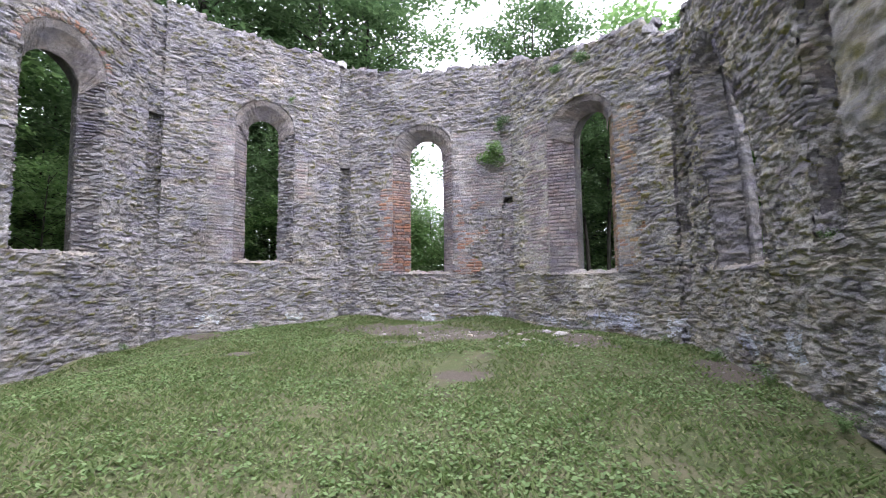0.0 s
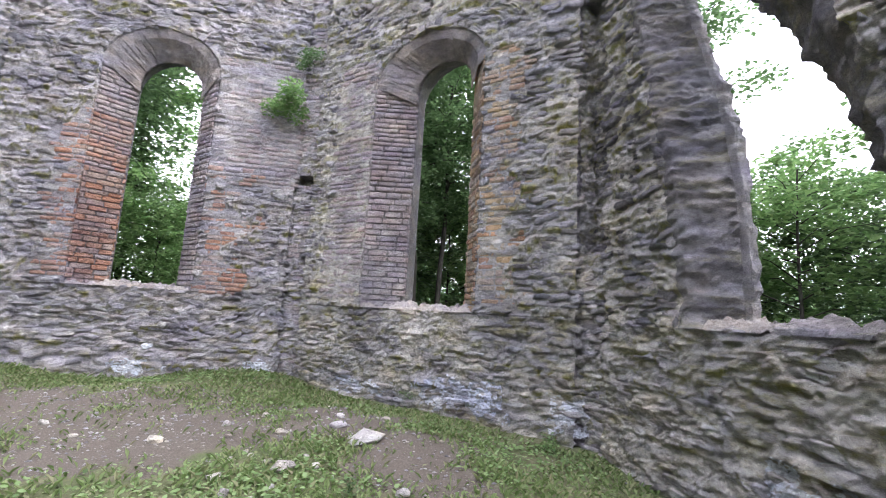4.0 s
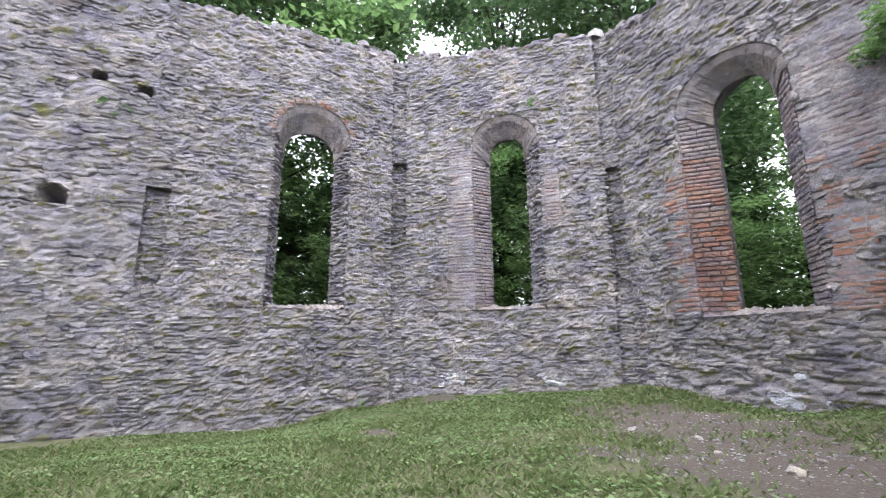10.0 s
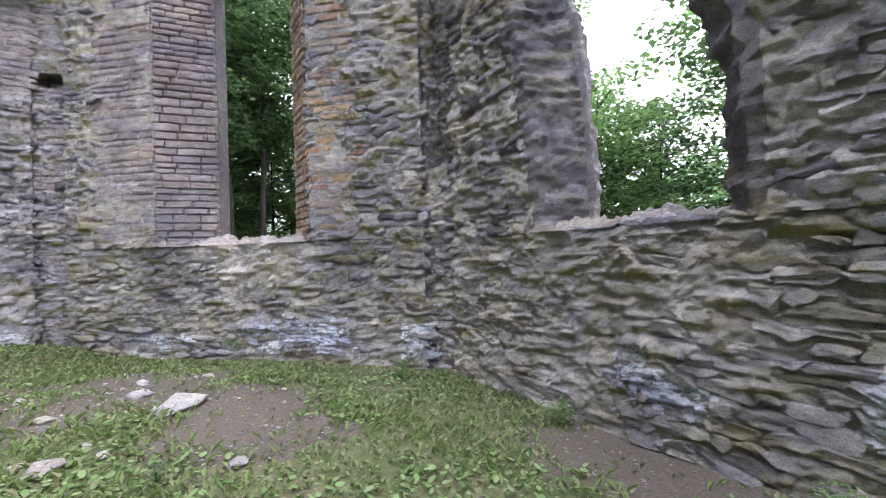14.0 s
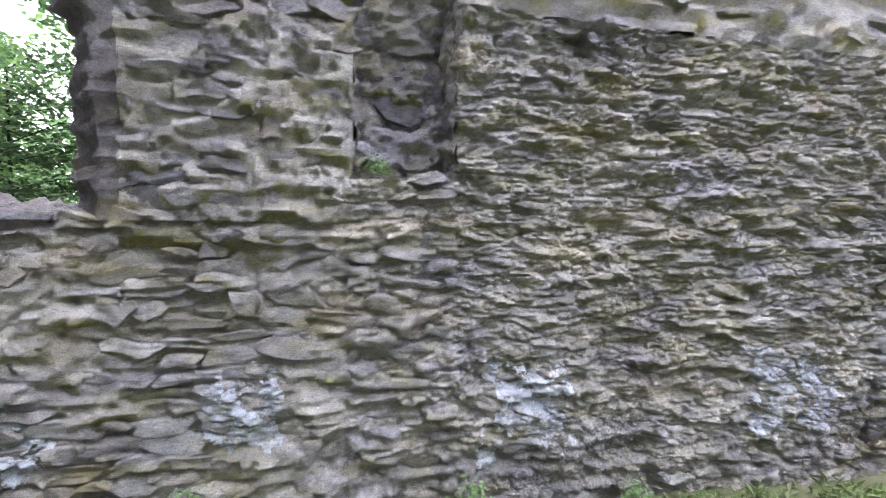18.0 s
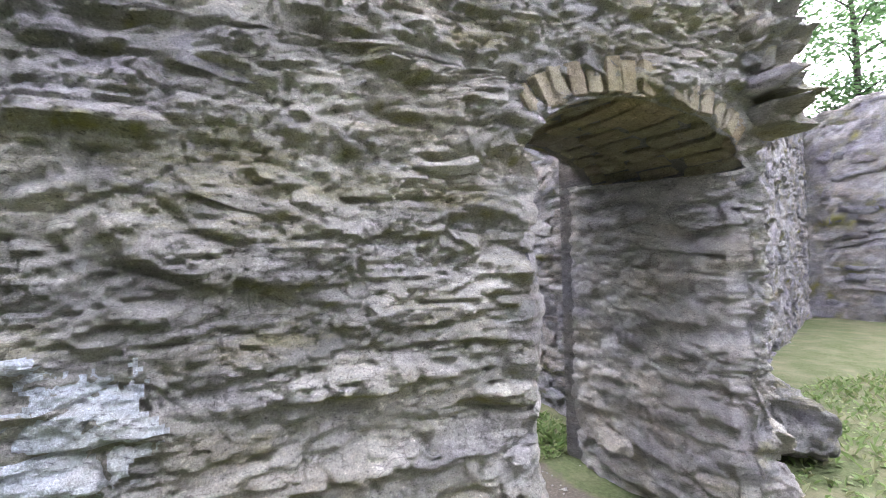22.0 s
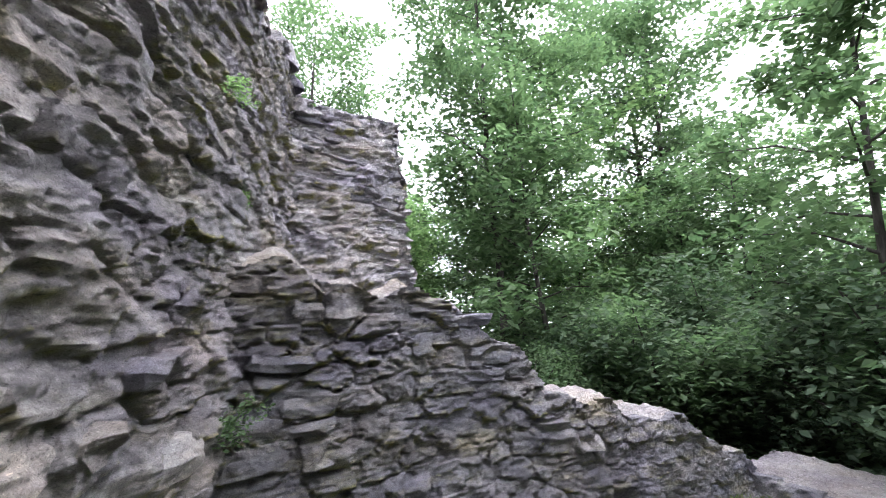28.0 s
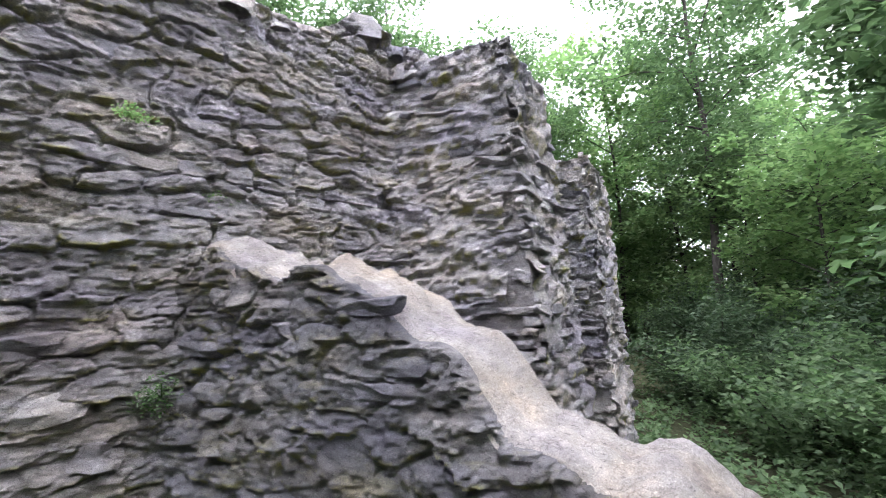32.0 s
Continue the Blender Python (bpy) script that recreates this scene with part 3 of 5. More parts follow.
def reveal(parent, face, w_in, w_out, depth, seed, material, gain=0.8, rows=9.0, reach=1.0, step=0.035, foot=0.0, edge=None):
    """The rough lining of an opening: both sides and the head, from the inner face to the narrowest part."""
    m, k = max(8, int((w_in[4] - w_in[2]) / step)), max(4, int(depth / step))
    fs = [math.sin(math.pi / 2 * (foot + (reach - foot) * i / m)) for i in range(m + 1)]
    sides = []
    for side in (0, 1):
        rows_p = []
        for f in fs:
            zi, zo = (w[2] + (w[4] - w[2]) * f for w in (w_in, w_out))
            rows_p.append(((span(w_in, zi)[side], zi), (span(w_out, zo)[side], zo)))
        sides.append(rows_p)
    loops = [sides[0] + sides[1][::-1]] if reach == 1.0 else sides
    verts, faces, tones = [], [], []
    for n_loop, loop in enumerate(loops):
        ab = np.array(loop)
        v = np.linspace(0, 1, k + 1)[None, :, None]
        sz = ab[:, None, 0] * (1 - v) + ab[:, None, 1] * v
        T = np.repeat(v[..., 0] * depth, len(ab), 0)
        P = face.o + sz[..., :1] * face.a + sz[..., 1:] * face.u - T[..., None] * face.n
        N = np.cross(np.gradient(P, axis=0), np.gradient(P, axis=1))
        N /= np.linalg.norm(N, axis=-1, keepdims=True) + 1e-9
        mid = face.o + (w_in[0] if len(w_in) < 6 else np.mean(span(w_in, 3.0))) * face.a + 0.5 * (w_in[2] + w_in[4]) * face.u - 0.5 * depth * face.n
        N *= np.where(((mid - P) * N).sum(-1, keepdims=True) < 0, -1, 1)
        D = relief(T + 2.3 * n_loop, sz[..., 1] + 0.7 * (sz[..., 0] > w_in[0]), seed, rows) * gain
        proud, shade = cobbles(T + 1.7 * n_loop, sz[..., 1], 0.24, 0.11, seed)
        D = D + 0.028 * (proud - 0.35) + 0.05
        D = np.maximum(D, 0.006)
        tones += list(shade.ravel())
        D[:, 0] = -0.012
        P = P + D[..., None] * N
        if edge:
            s_in, z_in = ab[:, 0, 0], ab[:, 0, 1]
            out = relief(s_in, z_in, edge[0], edge[1]) * edge[2] + edge[3][2] * (cobbles(s_in, z_in, *edge[3][:2], edge[0])[0] - 0.35)
            P[:, 0] += out[:, None] * face.n
        k0, w = len(verts), k + 1
        verts += list(P.reshape(-1, 3))
        faces += [(k0 + i * w + j, k0 + i * w + j + 1, k0 + (i + 1) * w + j + 1, k0 + (i + 1) * w + j) for i in range(len(ab) - 1) for j in range(k)]
    me = mesh_of("window_reveal", verts, faces, material)
    me.attributes.new("shade", "FLOAT", "POINT").data.foreach_set("value", tones)
    ob = new("window_reveal", me)
    ob.parent = parent


def rough_top(parent, face, s0, s1, top, thick, material, gain=0.7, step=0.03, seed=41):
    """The weathered upper side of a broken wall, rounded off along both edges."""
    n, m = int((s1 - s0) / step), max(6, int(thick / step))
    S, T = np.meshgrid(np.linspace(s0, s1, n), np.linspace(0, 1, m))
    Z = np.array([top(x) for x in S[0]])[None] + relief(S, T * thick, seed, 4.0) * gain - 0.02 - 0.1 * np.abs(2 * T - 1) ** 6
    P = face.o + S[..., None] * face.a + Z[..., None] * face.u - ((T * (thick + 0.05))[..., None] - 0.0) * face.n
    F = [(r * n + c, r * n + c + 1, (r + 1) * n + c + 1, (r + 1) * n + c) for r in range(m - 1) for c in range(n - 1)]
    ob = new("cement_top", mesh_of("cement_top", P.reshape(-1, 3), F, material))
    ob.parent = parent


def vault(face, w_in, w_out, splay, material):
    """Long narrow stones lining the barrel of a doorway's arch."""
    out = []
    n = 15
    for i in range(n):
        t = math.pi * (1 - (i + 0.5) / n)
        t2 = math.pi * (1 - (i + 0.5) / n) + 0.01
        s = 0.0
        while s < splay:
            w = min(RNG.uniform(0.18, 0.4), splay - s)
            k = (s + w / 2) / splay
            pts = []
            for tt in (t, t - math.pi / n):
                c, hw = w_in[0] * (1 - k) + w_out[0] * k, w_in[1] * (1 - k) + w_out[1] * k
                sp, cr = w_in[3] * (1 - k) + w_out[3] * k, w_in[4] * (1 - k) + w_out[4] * k
                pts.append((c + hw * math.cos(tt), sp + (cr - sp) * math.sin(tt)))
            (x0, z0), (x1, z1) = pts
            ln = math.hypot(x1 - x0, z1 - z0)
            tang = ((x1 - x0) / ln) * face.a + ((z1 - z0) / ln) * face.u
            norm = ((z1 - z0) / ln) * face.a - ((x1 - x0) / ln) * face.u
            pos = face.o + (x0 + x1) / 2 * face.a + (z0 + z1) / 2 * face.u - (s + w / 2) * face.n
            out.append(("brick", RNG.integers(18), material, np.column_stack([-face.n, norm, tang]), pos, np.array([w - 0.01, RNG.uniform(0.02, 0.05), ln * 0.94]), 8.2, 2))
            s += w
    return out


def voussoirs(face, w, material, n, depth, ends=0.0):
    """The ring of arch stones on a wall's face."""
    out = []
    for i in range(n):
        t = math.pi * (1 - (i + 0.5) / n)
        if not ends < t < math.pi - ends:
            continue
        c, hw, sill, sp, cr = w
        p = np.array((c + hw * math.cos(t), sp + (cr - sp) * math.sin(t)))
        d = np.array((math.cos(t) * (cr - sp), math.sin(t) * hw))
        d /= np.linalg.norm(d)
        mid = p + d * depth / 2
        rad = d[0] * face.a + d[1] * face.u
        tan = d[1] * face.a - d[0] * face.u
        step = math.pi * math.hypot(hw * math.sin(t), (cr - sp) * math.cos(t)) / n
        out.append(("brick", RNG.integers(18), material, np.column_stack([tan, face.n, rad]), face.o + mid[0] * face.a + mid[1] * face.u, np.array([step * 0.9, RNG.uniform(0.02, 0.04), depth * RNG.uniform(0.85, 1.1)]), w[0], 2))
    return out


def capping(face, s0, s1, top, thick, style, rng=RNG):
    """Loose flat stones along the top of a wall."""
    out = []
    for row in range(max(1, int(thick / 0.35))):
        s = s0
        while s < s1:
            w = rng.uniform(0.18, 0.5)
            d = rng.uniform(0.25, 0.42)
            kind, material = style
            z = top(s + w / 2) - 0.07
            o = face.o + (s + w / 2) * face.a + z * face.u - (0.12 + row * 0.36) * face.n
            up, acr = face.u, -face.n
            tilt = rng.normal(0, 0.12)
            a2 = face.a * math.cos(tilt) + up * math.sin(tilt)
            u2 = up * math.cos(tilt) - face.a * math.sin(tilt)
            rot = np.column_stack([a2, u2, acr])
            out.append((kind, rng.integers(18), material, rot, o, np.array([w, rng.uniform(0.05, 0.13), d]), s, z + 50))
            s += w * rng.uniform(0.8, 1.05)
    return out


# ---- ground ----
HEIGHTS = [(-7.1, -0.5, -0.3), (-7.1, 1.7, 0.0), (-6.1, 4.4, 0.3), (-3.7, 6.2, 0.42), (-2.6, 7.1, 0.65), (0, 7.2, 0.38), (1.9, 7.2, 0.58), (4.2, 5.5, 0.38),
           (7.2, 2.5, 0.3), (7.2, -1.0, 0.24), (7.2, -3.1, 0.0), (7.2, -5.6, -0.12), (7.2, -7.5, 0.0), (4.3, 2.8, 0.5), (3.8, 1.6, 0.44), (4.1, -1.6, 0.12), (3.5, -8, 0.0),
           (0, -2.5, 0.1), (8.1, -8.5, 0.05), (10.6, -7.5, 0.0), (10.6, -5.4, 0.05), (12.9, -6.6, 0.06), (13.2, -8.2, 0.06), (15.2, -6.5, -0.4), (-7, -8, -0.2), (-1, 3, 0.3), (0, -16, 0), (14, 2, -0.4), (18, -8, -0.9),
           (0, 16, -0.3), (-16, 0, -0.2), (26, 8, -1.5), (26, -16, -1.5)]
HP = np.array(HEIGHTS)


def ground_z(x, y):
    d2 = (HP[:, 0] - x) ** 2 + (HP[:, 1] - y) ** 2
    w = 1 / (d2 + 0.35) ** 1.6
    return float((w * HP[:, 2]).sum() / w.sum()) + 0.02 * math.sin(2.1 * x + 1.3 * y) + 0.012 * math.sin(5.3 * x - 4.1 * y)


PATCHES = [(0.1, 4.7, 2.6, 1.5), (1.9, 3.6, 2.0, 1.7), (2.6, -0.6, 0.5, 0.3), (-2.5, 0.8, 0.6, 0.3), (3.9, 3.7, 1.2, 1.1), (4.8, 2.2, 0.9, 1.1), (6.8, 0.2, 0.7, 1.2), (10.8, -7.4, 1.2, 1.0), (10.0, -8.3, 1.6, 0.6), (8.3, -8.4, 0.9, 0.6), (-5.6, 3.6, 0.9, 0.6), (6.6, -8.0, 0.6, 0.7)]


def trodden(x, y):
    """How bare the ground is, from 0 to 1."""
    e = 0.0
    for px, py, rx, ry in PATCHES:
        d = math.hypot((x - px) / rx, (y - py) / ry) + 0.5 * noise.noise((x * 1.4, y * 1.4, 3.0)) + 0.3 * noise.noise((x * 4, y * 4, 7.0))
        e = max(e, min(1, max(0, 1.8 * (1.05 - d))))
    return e


def make_ground():
    def axis(lo, hi, far):
        near = list(np.arange(lo, hi + 0.01, 0.22))
        left, right, step = [], [], 0.5
        p = lo
        while p > -far:
            step *= 1.35
            p -= step
            left.append(p)
        p, step = hi, 0.5
        while p < far:
            step *= 1.35
            p += step
            right.append(p)
        return np.array(left[::-1] + near + right)
    xs, ys = axis(-8, 14.5, 900), axis(-11, 8, 900)
    verts = [(x, y, ground_z(x, y)) for y in ys for x in xs]
    nx = len(xs)
    faces = [(r * nx + c, r * nx + c + 1, (r + 1) * nx + c + 1, (r + 1) * nx + c) for r in range(len(ys) - 1) for c in range(nx - 1)]
    me = mesh_of("ground", verts, faces, M_GROUND)
    me.polygons.foreach_set("use_smooth", [True] * len(faces))
    earth = me.attributes.new("earth", "FLOAT", "POINT")
    wood = me.attributes.new("woodland", "FLOAT", "POINT")
    ev, wv = [], []
    for x, y, z in verts:
        e = trodden(x, y)
        ev.append(min(0.9, e))
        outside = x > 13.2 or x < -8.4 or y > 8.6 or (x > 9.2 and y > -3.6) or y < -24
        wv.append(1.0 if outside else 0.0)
    earth.data.foreach_set("value", ev)
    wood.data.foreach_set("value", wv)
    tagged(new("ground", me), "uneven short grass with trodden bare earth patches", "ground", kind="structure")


make_ground()

# ---- masonry of the chapel ----
UP = (0, 0, 1)
Q = math.sqrt(0.5)


def plain(kind, material, h, w, proud):
    return lambda s, z: (kind, material, h, w, proud)


RUB = ("rubble", M_RUBBLE, 0.1, 0.25, 0.05)
PALE = ("rubble", M_RUBBLE, 0.09, 0.22, 0.04)
MOS = ("rubble", M_MOSSY, 0.09, 0.24, 0.05)
COURSED = ("brick", M_PINK, 0.1, 0.34, 0.018)
ORA = ("brick", M_ORANGE, 0.1, 0.3, 0.02)
OCH = ("brick", M_OCHRE, 0.1, 0.3, 0.02)
LIM = ("rubble", M_LIME, 0.12, 0.3, 0.06)


def zone_1(s, z):
    return PALE


def zone_2(s, z):
    if 2.6 < z < 7.2 and -1.5 < s < -0.7:
        return COURSED
    if 4.6 < z < 6.2 and 1.1 < s < 1.6:
        return COURSED
    return PALE


def zone_3(s, z):
    if 2.1 < z < 5.4 + 0.3 * math.sin(9 * s) and -1.75 + 0.15 * math.sin(5 * z) < s < -1.1:
        return ORA
    if 2.0 < z < 4.3 + 0.3 * math.sin(8 * s) and 1.0 < s < 1.75 + 0.3 * math.sin(6 * z):
        return ORA
    if s > 1.0 and 4.2 < z < 7.0:
        return COURSED
    if z < 0.95 and -0.2 < s < 0.5:
        return LIM
    return RUB


def zone_4(s, z):
    if 2.0 < z < 6.8 and s < -1.1 and s > -2.3:
        return COURSED
    if 2.0 < z < 6.2 and 1.1 < s < 1.75 + 0.15 * math.sin(7 * z):
        return OCH
    return RUB if z > 2 else MOS


def zone_5(s, z):
    if z < 1.9:
        return MOS
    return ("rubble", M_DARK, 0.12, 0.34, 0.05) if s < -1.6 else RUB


def zone_s(s, z):
    return MOS


# Windows: centre along the wall, half width, sill, springing, crown; at the inner face, then at the narrowest.
W1 = ((0.46, 1.0, 2.5, 7.2, 8.15), (0.42, 0.72, 2.5, 6.8, 7.5))
W2 = ((0.19, 0.92, 2.45, 7.05, 7.95), (0.2, 0.53, 2.45, 6.9, 7.4))
W3 = ((-0.06, 1.08, 2.05, 6.5, 7.38), (0.0, 0.62, 2.05, 6.3, 6.92))
W4 = ((-0.02, 1.18, 1.93, 6.15, 6.98), (0.1, 0.64, 1.93, 6.05, 6.62))
W1, W2, W3, W4 = ((i, m, (m[0], m[1] * 1.35, m[2] - 0.1, m[3], m[4] + 0.2)) for i, m in (W1, W2, W3, W4))
# The last window has lost one side of its head: the arch leans over from a low springing.
BROKEN_IN = ((1.88, -1.4, 0.5), (2.9, -1.52, 0.5), (3.6, -1.63, 0.35), (4.6, -1.85, -0.05), (5.6, -2.15, -0.6), (6.3, -2.2, -1.0), (6.75, -1.65, -1.6))
BROKEN = ((1.88, -1.17, 0.17), (2.9, -1.19, 0.15), (3.5, -1.25, -0.02), (4.4, -1.42, -0.45), (5.3, -1.72, -0.95), (5.9, -1.9, -1.27), (6.25, -1.62, -1.58))
W5 = ((-0.4, 1.0, 1.88, 4.0, 6.75, BROKEN_IN), (-0.5, 0.67, 1.88, 4.0, 6.25, BROKEN), (-0.5, 0.67, 1.88, 4.0, 6.29, tuple((z + 0.04 * (z > 6), a - 0.04, b + 0.04) for z, a, b in BROKEN)))
SPLAY, THICK = 0.44, 0.95

GAP = 0.25
SIDES = [
    ("wall_apse_1", (-A, 0), (0, 1), (1, 0), W1, [(-3, 10.25), (0, 10.4), (3, 10.6)], zone_1, (-0.5, 3.5), plain(*PALE), "pale grey rubble side of a ruined apse with a tall round-headed window"),
    ("wall_apse_2", (-A * Q, A * Q), (Q, Q), (Q, -Q), W2, [(-3, 10.6), (-1, 10.15), (3, 10.0)], zone_2, (0.5, 3.0), lambda side, z: COURSED if side < 0 else PALE, "grey rubble side of a ruined apse with a narrow lancet window"),
    ("wall_apse_3", (0, A), (1, 0), (0, -1), W3, [(-3, 9.85), (-1.4, 9.55), (0.7, 9.3), (3, 9.4)], zone_3, (0.5, 3.0), lambda side, z: ORA if z < 5.4 and side < 0 else COURSED, "grey rubble end wall with orange brick round its lancet window"),
    ("wall_apse_4", (A * Q, A * Q), (Q, -Q), (-Q, -Q), W4, [(-3, 9.4), (-1.2, 8.75), (0.3, 8.45), (1.5, 8.2), (2.1, 8.3), (2.5, 7.6), (3, 7.6)], zone_4, (0.3, 2.5), lambda side, z: COURSED if side < 0 else OCH, "rubble side of a ruined apse with coursed and ochre brick window jambs"),
    ("wall_apse_5", (A, 0), (0, -1), (-1, 0), W5, [(-3, 7.6), (-2.6, 7.9), (-1.6, 7.6), (-0.5, 7.0), (0.5, 6.6), (1.3, 6.2)], zone_5, (0.3, 1.5), plain("rubble", M_RUBBLE, 0.1, 0.24, 0.03), "dark mossy rubble side of a ruined apse with a tall window"),
]
for name, o, a, n, win, profile, zone, focus, jstyle, label in SIDES:
    f = Face((*o, 0), (*a, 0), UP, (*n, 0))
    top = ragged(profile, len(name) + ord(name[-1]))
    s0, s1 = -C + GAP, (1.68 if name.endswith("5") else C - GAP)
    thick = THICK if name[-1] != "5" else 0.62
    wall = body(name, f, s0, s1, -1.0, top, [win], thick, SPLAY, label)
    stones = lay(f, s0, s1, -0.3, 10.8, zone, clear_of([win[0]]), top, skip=0.35, over=0.12)
    if name[-1] == "5":
        # The splay is lined darker than its wall, its shade put into the colour.
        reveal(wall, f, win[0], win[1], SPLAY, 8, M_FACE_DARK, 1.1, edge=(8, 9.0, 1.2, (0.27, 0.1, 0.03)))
        reveal(wall, Face(f.o - SPLAY * f.n, f.a, f.u, f.n), win[1], win[2], thick - SPLAY, 9, M_FACE, 0.7)
    else:
        stones += jambs(Face(f.o - SPLAY * f.n, f.a, f.u, f.n), win[1], win[2], thick - SPLAY, jstyle)
        rise = math.asin((win[0][3] - win[0][2]) / (win[0][4] - win[0][2])) * 2 / math.pi
        reveal(wall, f, win[0], win[1], SPLAY, 30 + ord(name[-1]), M_PLASTER, 0.35, 6.0, 1.0, 0.12, rise)
        stones += jambs(f, *win[:2], SPLAY, jstyle) + voussoirs(f, win[0], M_RUBBLE if name[-1] != "1" else M_ORANGE, 21, 0.24)
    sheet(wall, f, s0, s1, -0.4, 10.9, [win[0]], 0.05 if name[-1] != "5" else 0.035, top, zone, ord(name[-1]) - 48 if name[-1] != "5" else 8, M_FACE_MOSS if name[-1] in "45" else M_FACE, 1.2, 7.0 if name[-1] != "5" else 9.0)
    stones += capping(f, s0, s1, top, thick, ("rubble", M_RUBBLE))
    lo, hi = span(win[0], win[0][2] + 0.05)
    rough_top(wall, Face(f.o + 0.03 * f.n, f.a, f.u, f.n), lo + 0.02, hi - 0.02, lambda x: win[0][2] + 0.05, SPLAY + 0.3, M_CAP, 2.2, 0.03, 51)
    build_stones(wall, stones, focus)
    if name[-1] in "23":
        for p, q, lo, hi in ((-1.9, -1.0, 0.5, 0.95), (0.9, 1.5, 0.5, 0.8)) if name[-1] == "2" else ((2.1, 2.75, 0.5, 0.85), (-0.2, 0.5, 0.4, 0.75)):
            limewash(wall, f, p, q, lo, hi, int(name[-1]), 1.2, 7.0)
    if name[-1] == "4":
        for p, q, lo, hi in ((-1.65, -0.25, 0.42, 0.72), (0.1, 1.85, 0.4, 0.98), (2.35, 2.95, 0.4, 0.95)):
            limewash(wall, f, p, q, lo, hi, 4, 1.2, 7.0)
    if name[-1] == "5":
        for p, q, lo, hi in ((-0.6, 0.18, 0.5, 1.0), (0.85, 1.3, 0.55, 1.05)):
            limewash(wall, f, p, q, lo, hi, 8, 1.2, 9.0)


def faded_marks(parent, face, s0, s1, z0, z1, seed):
    """Old painted strokes, worn past reading."""
    n, m = int((s1 - s0) / 0.02), int((z1 - z0) / 0.02)
    S, Z = np.meshgrid(np.linspace(s0, s1, n), np.linspace(z0, z1, m))
    D = relief(S, Z, seed) + 0.008
    k = (S - s0) * 3.6 + 0.25 * (Z - z0) / (z1 - z0)
    on = ((k % 1 < 0.2) | ((k % 2 < 0.8) & (np.abs(Z - z0 - 0.2 * (z1 - z0)) < 0.04))) & (vnoise(S * 11, Z * 13) > 0.35)
    P = face.o + S[..., None] * face.a + Z[..., None] * face.u + D[..., None] * face.n
    F = [(r * n + c, r * n + c + 1, (r + 1) * n + c + 1, (r + 1) * n + c) for r in range(m - 1) for c in range(n - 1) if on[r, c] and on[r + 1, c + 1]]
    ob = new("faded_writing", mesh_of("faded_writing", P.reshape(-1, 3), F, M_DARK))
    ob.parent = parent
    tagged(ob, "worn dark painted strokes")


def shaft(name, x, y, ang, width, low, high, top, back, material, zone, label):
    """A corner between two walls with a hollow where a stone rib was torn out."""
    a = np.array((math.cos(ang), math.sin(ang), 0))
    n = np.array((-a[1], a[0], 0))
    if n[0] * x + n[1] * y > 0:
        n = -n
    f = Face((x, y, 0), a, UP, n)
    bm = bmesh.new()
    for z0, z1, d0 in ((-1, low, 0.0), (low, high, back), (high, top, 0.0)):
        r = bmesh.ops.create_cube(bm, size=1)["verts"]
        for v in r:
            p = f.o + v.co.x * width * f.a + ((z0 + z1) / 2 + v.co.z * (z1 - z0)) * f.u - (d0 + (0.5 - v.co.y) * 0.9) * f.n
            v.co = p
    me = bpy.data.meshes.new(name)
    bm.to_mesh(me)
    bm.free()
    me.materials.append(material)
    ob = new(name, me)
    tagged(ob, label, "wall", kind="structure")
    w = width / 2
    st = lay(f, -w, w, -0.3, low, zone, lambda p, q, z: [(p, q)]) + lay(f, -w, w, high, top - 0.1, zone, lambda p, q, z: [(p, q)])
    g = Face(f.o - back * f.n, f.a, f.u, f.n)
    # Darker stones at the back put the hollow's shade into the colour.
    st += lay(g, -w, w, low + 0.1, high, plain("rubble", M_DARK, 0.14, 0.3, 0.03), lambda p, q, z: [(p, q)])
    skin = M_FACE_MOSS if x > 5 else M_FACE
    if x == A and abs(ang + math.pi / 2) < 0.01:
        sheet(ob, Face((A, 0, 0), f.a, UP, f.n), -y - w, -y + w, -0.4, low, [], 0.018, None, None, 8, skin, 1.2, 9.0)
    else:
        sheet(ob, f, -w, w, -0.4, low, [], 0.035, None, None, 21, skin, 1.2, 8.0)
    sheet(ob, f, -w, w, high, top - 0.05, [], 0.05, None, None, 22, skin, 1.0, 8.0)
    sheet(ob, g, -w, w, low - 0.05, high + 0.05, [], 0.035, None, None, 23, skin, 1.3, 8.0)
    for side in (-1, 1):
        lip = Face(f.o + side * w * f.a, -f.n, f.u, -side * f.a)
        sheet(ob, lip, -0.03, back + 0.05, low - 0.05, high + 0.05, [], 0.035, None, None, 24 + side, skin, 1.0, 8.0)
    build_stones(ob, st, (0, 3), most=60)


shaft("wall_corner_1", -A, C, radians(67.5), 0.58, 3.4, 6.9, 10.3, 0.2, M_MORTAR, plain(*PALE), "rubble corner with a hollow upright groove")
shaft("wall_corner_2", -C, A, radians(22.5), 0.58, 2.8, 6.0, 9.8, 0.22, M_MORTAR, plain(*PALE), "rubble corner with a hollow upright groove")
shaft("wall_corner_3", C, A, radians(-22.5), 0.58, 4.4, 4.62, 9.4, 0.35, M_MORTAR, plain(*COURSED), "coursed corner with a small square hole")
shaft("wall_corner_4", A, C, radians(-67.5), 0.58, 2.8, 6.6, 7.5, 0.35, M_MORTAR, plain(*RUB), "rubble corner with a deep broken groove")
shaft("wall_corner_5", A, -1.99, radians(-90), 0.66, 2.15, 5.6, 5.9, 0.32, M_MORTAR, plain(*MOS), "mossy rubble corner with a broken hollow")
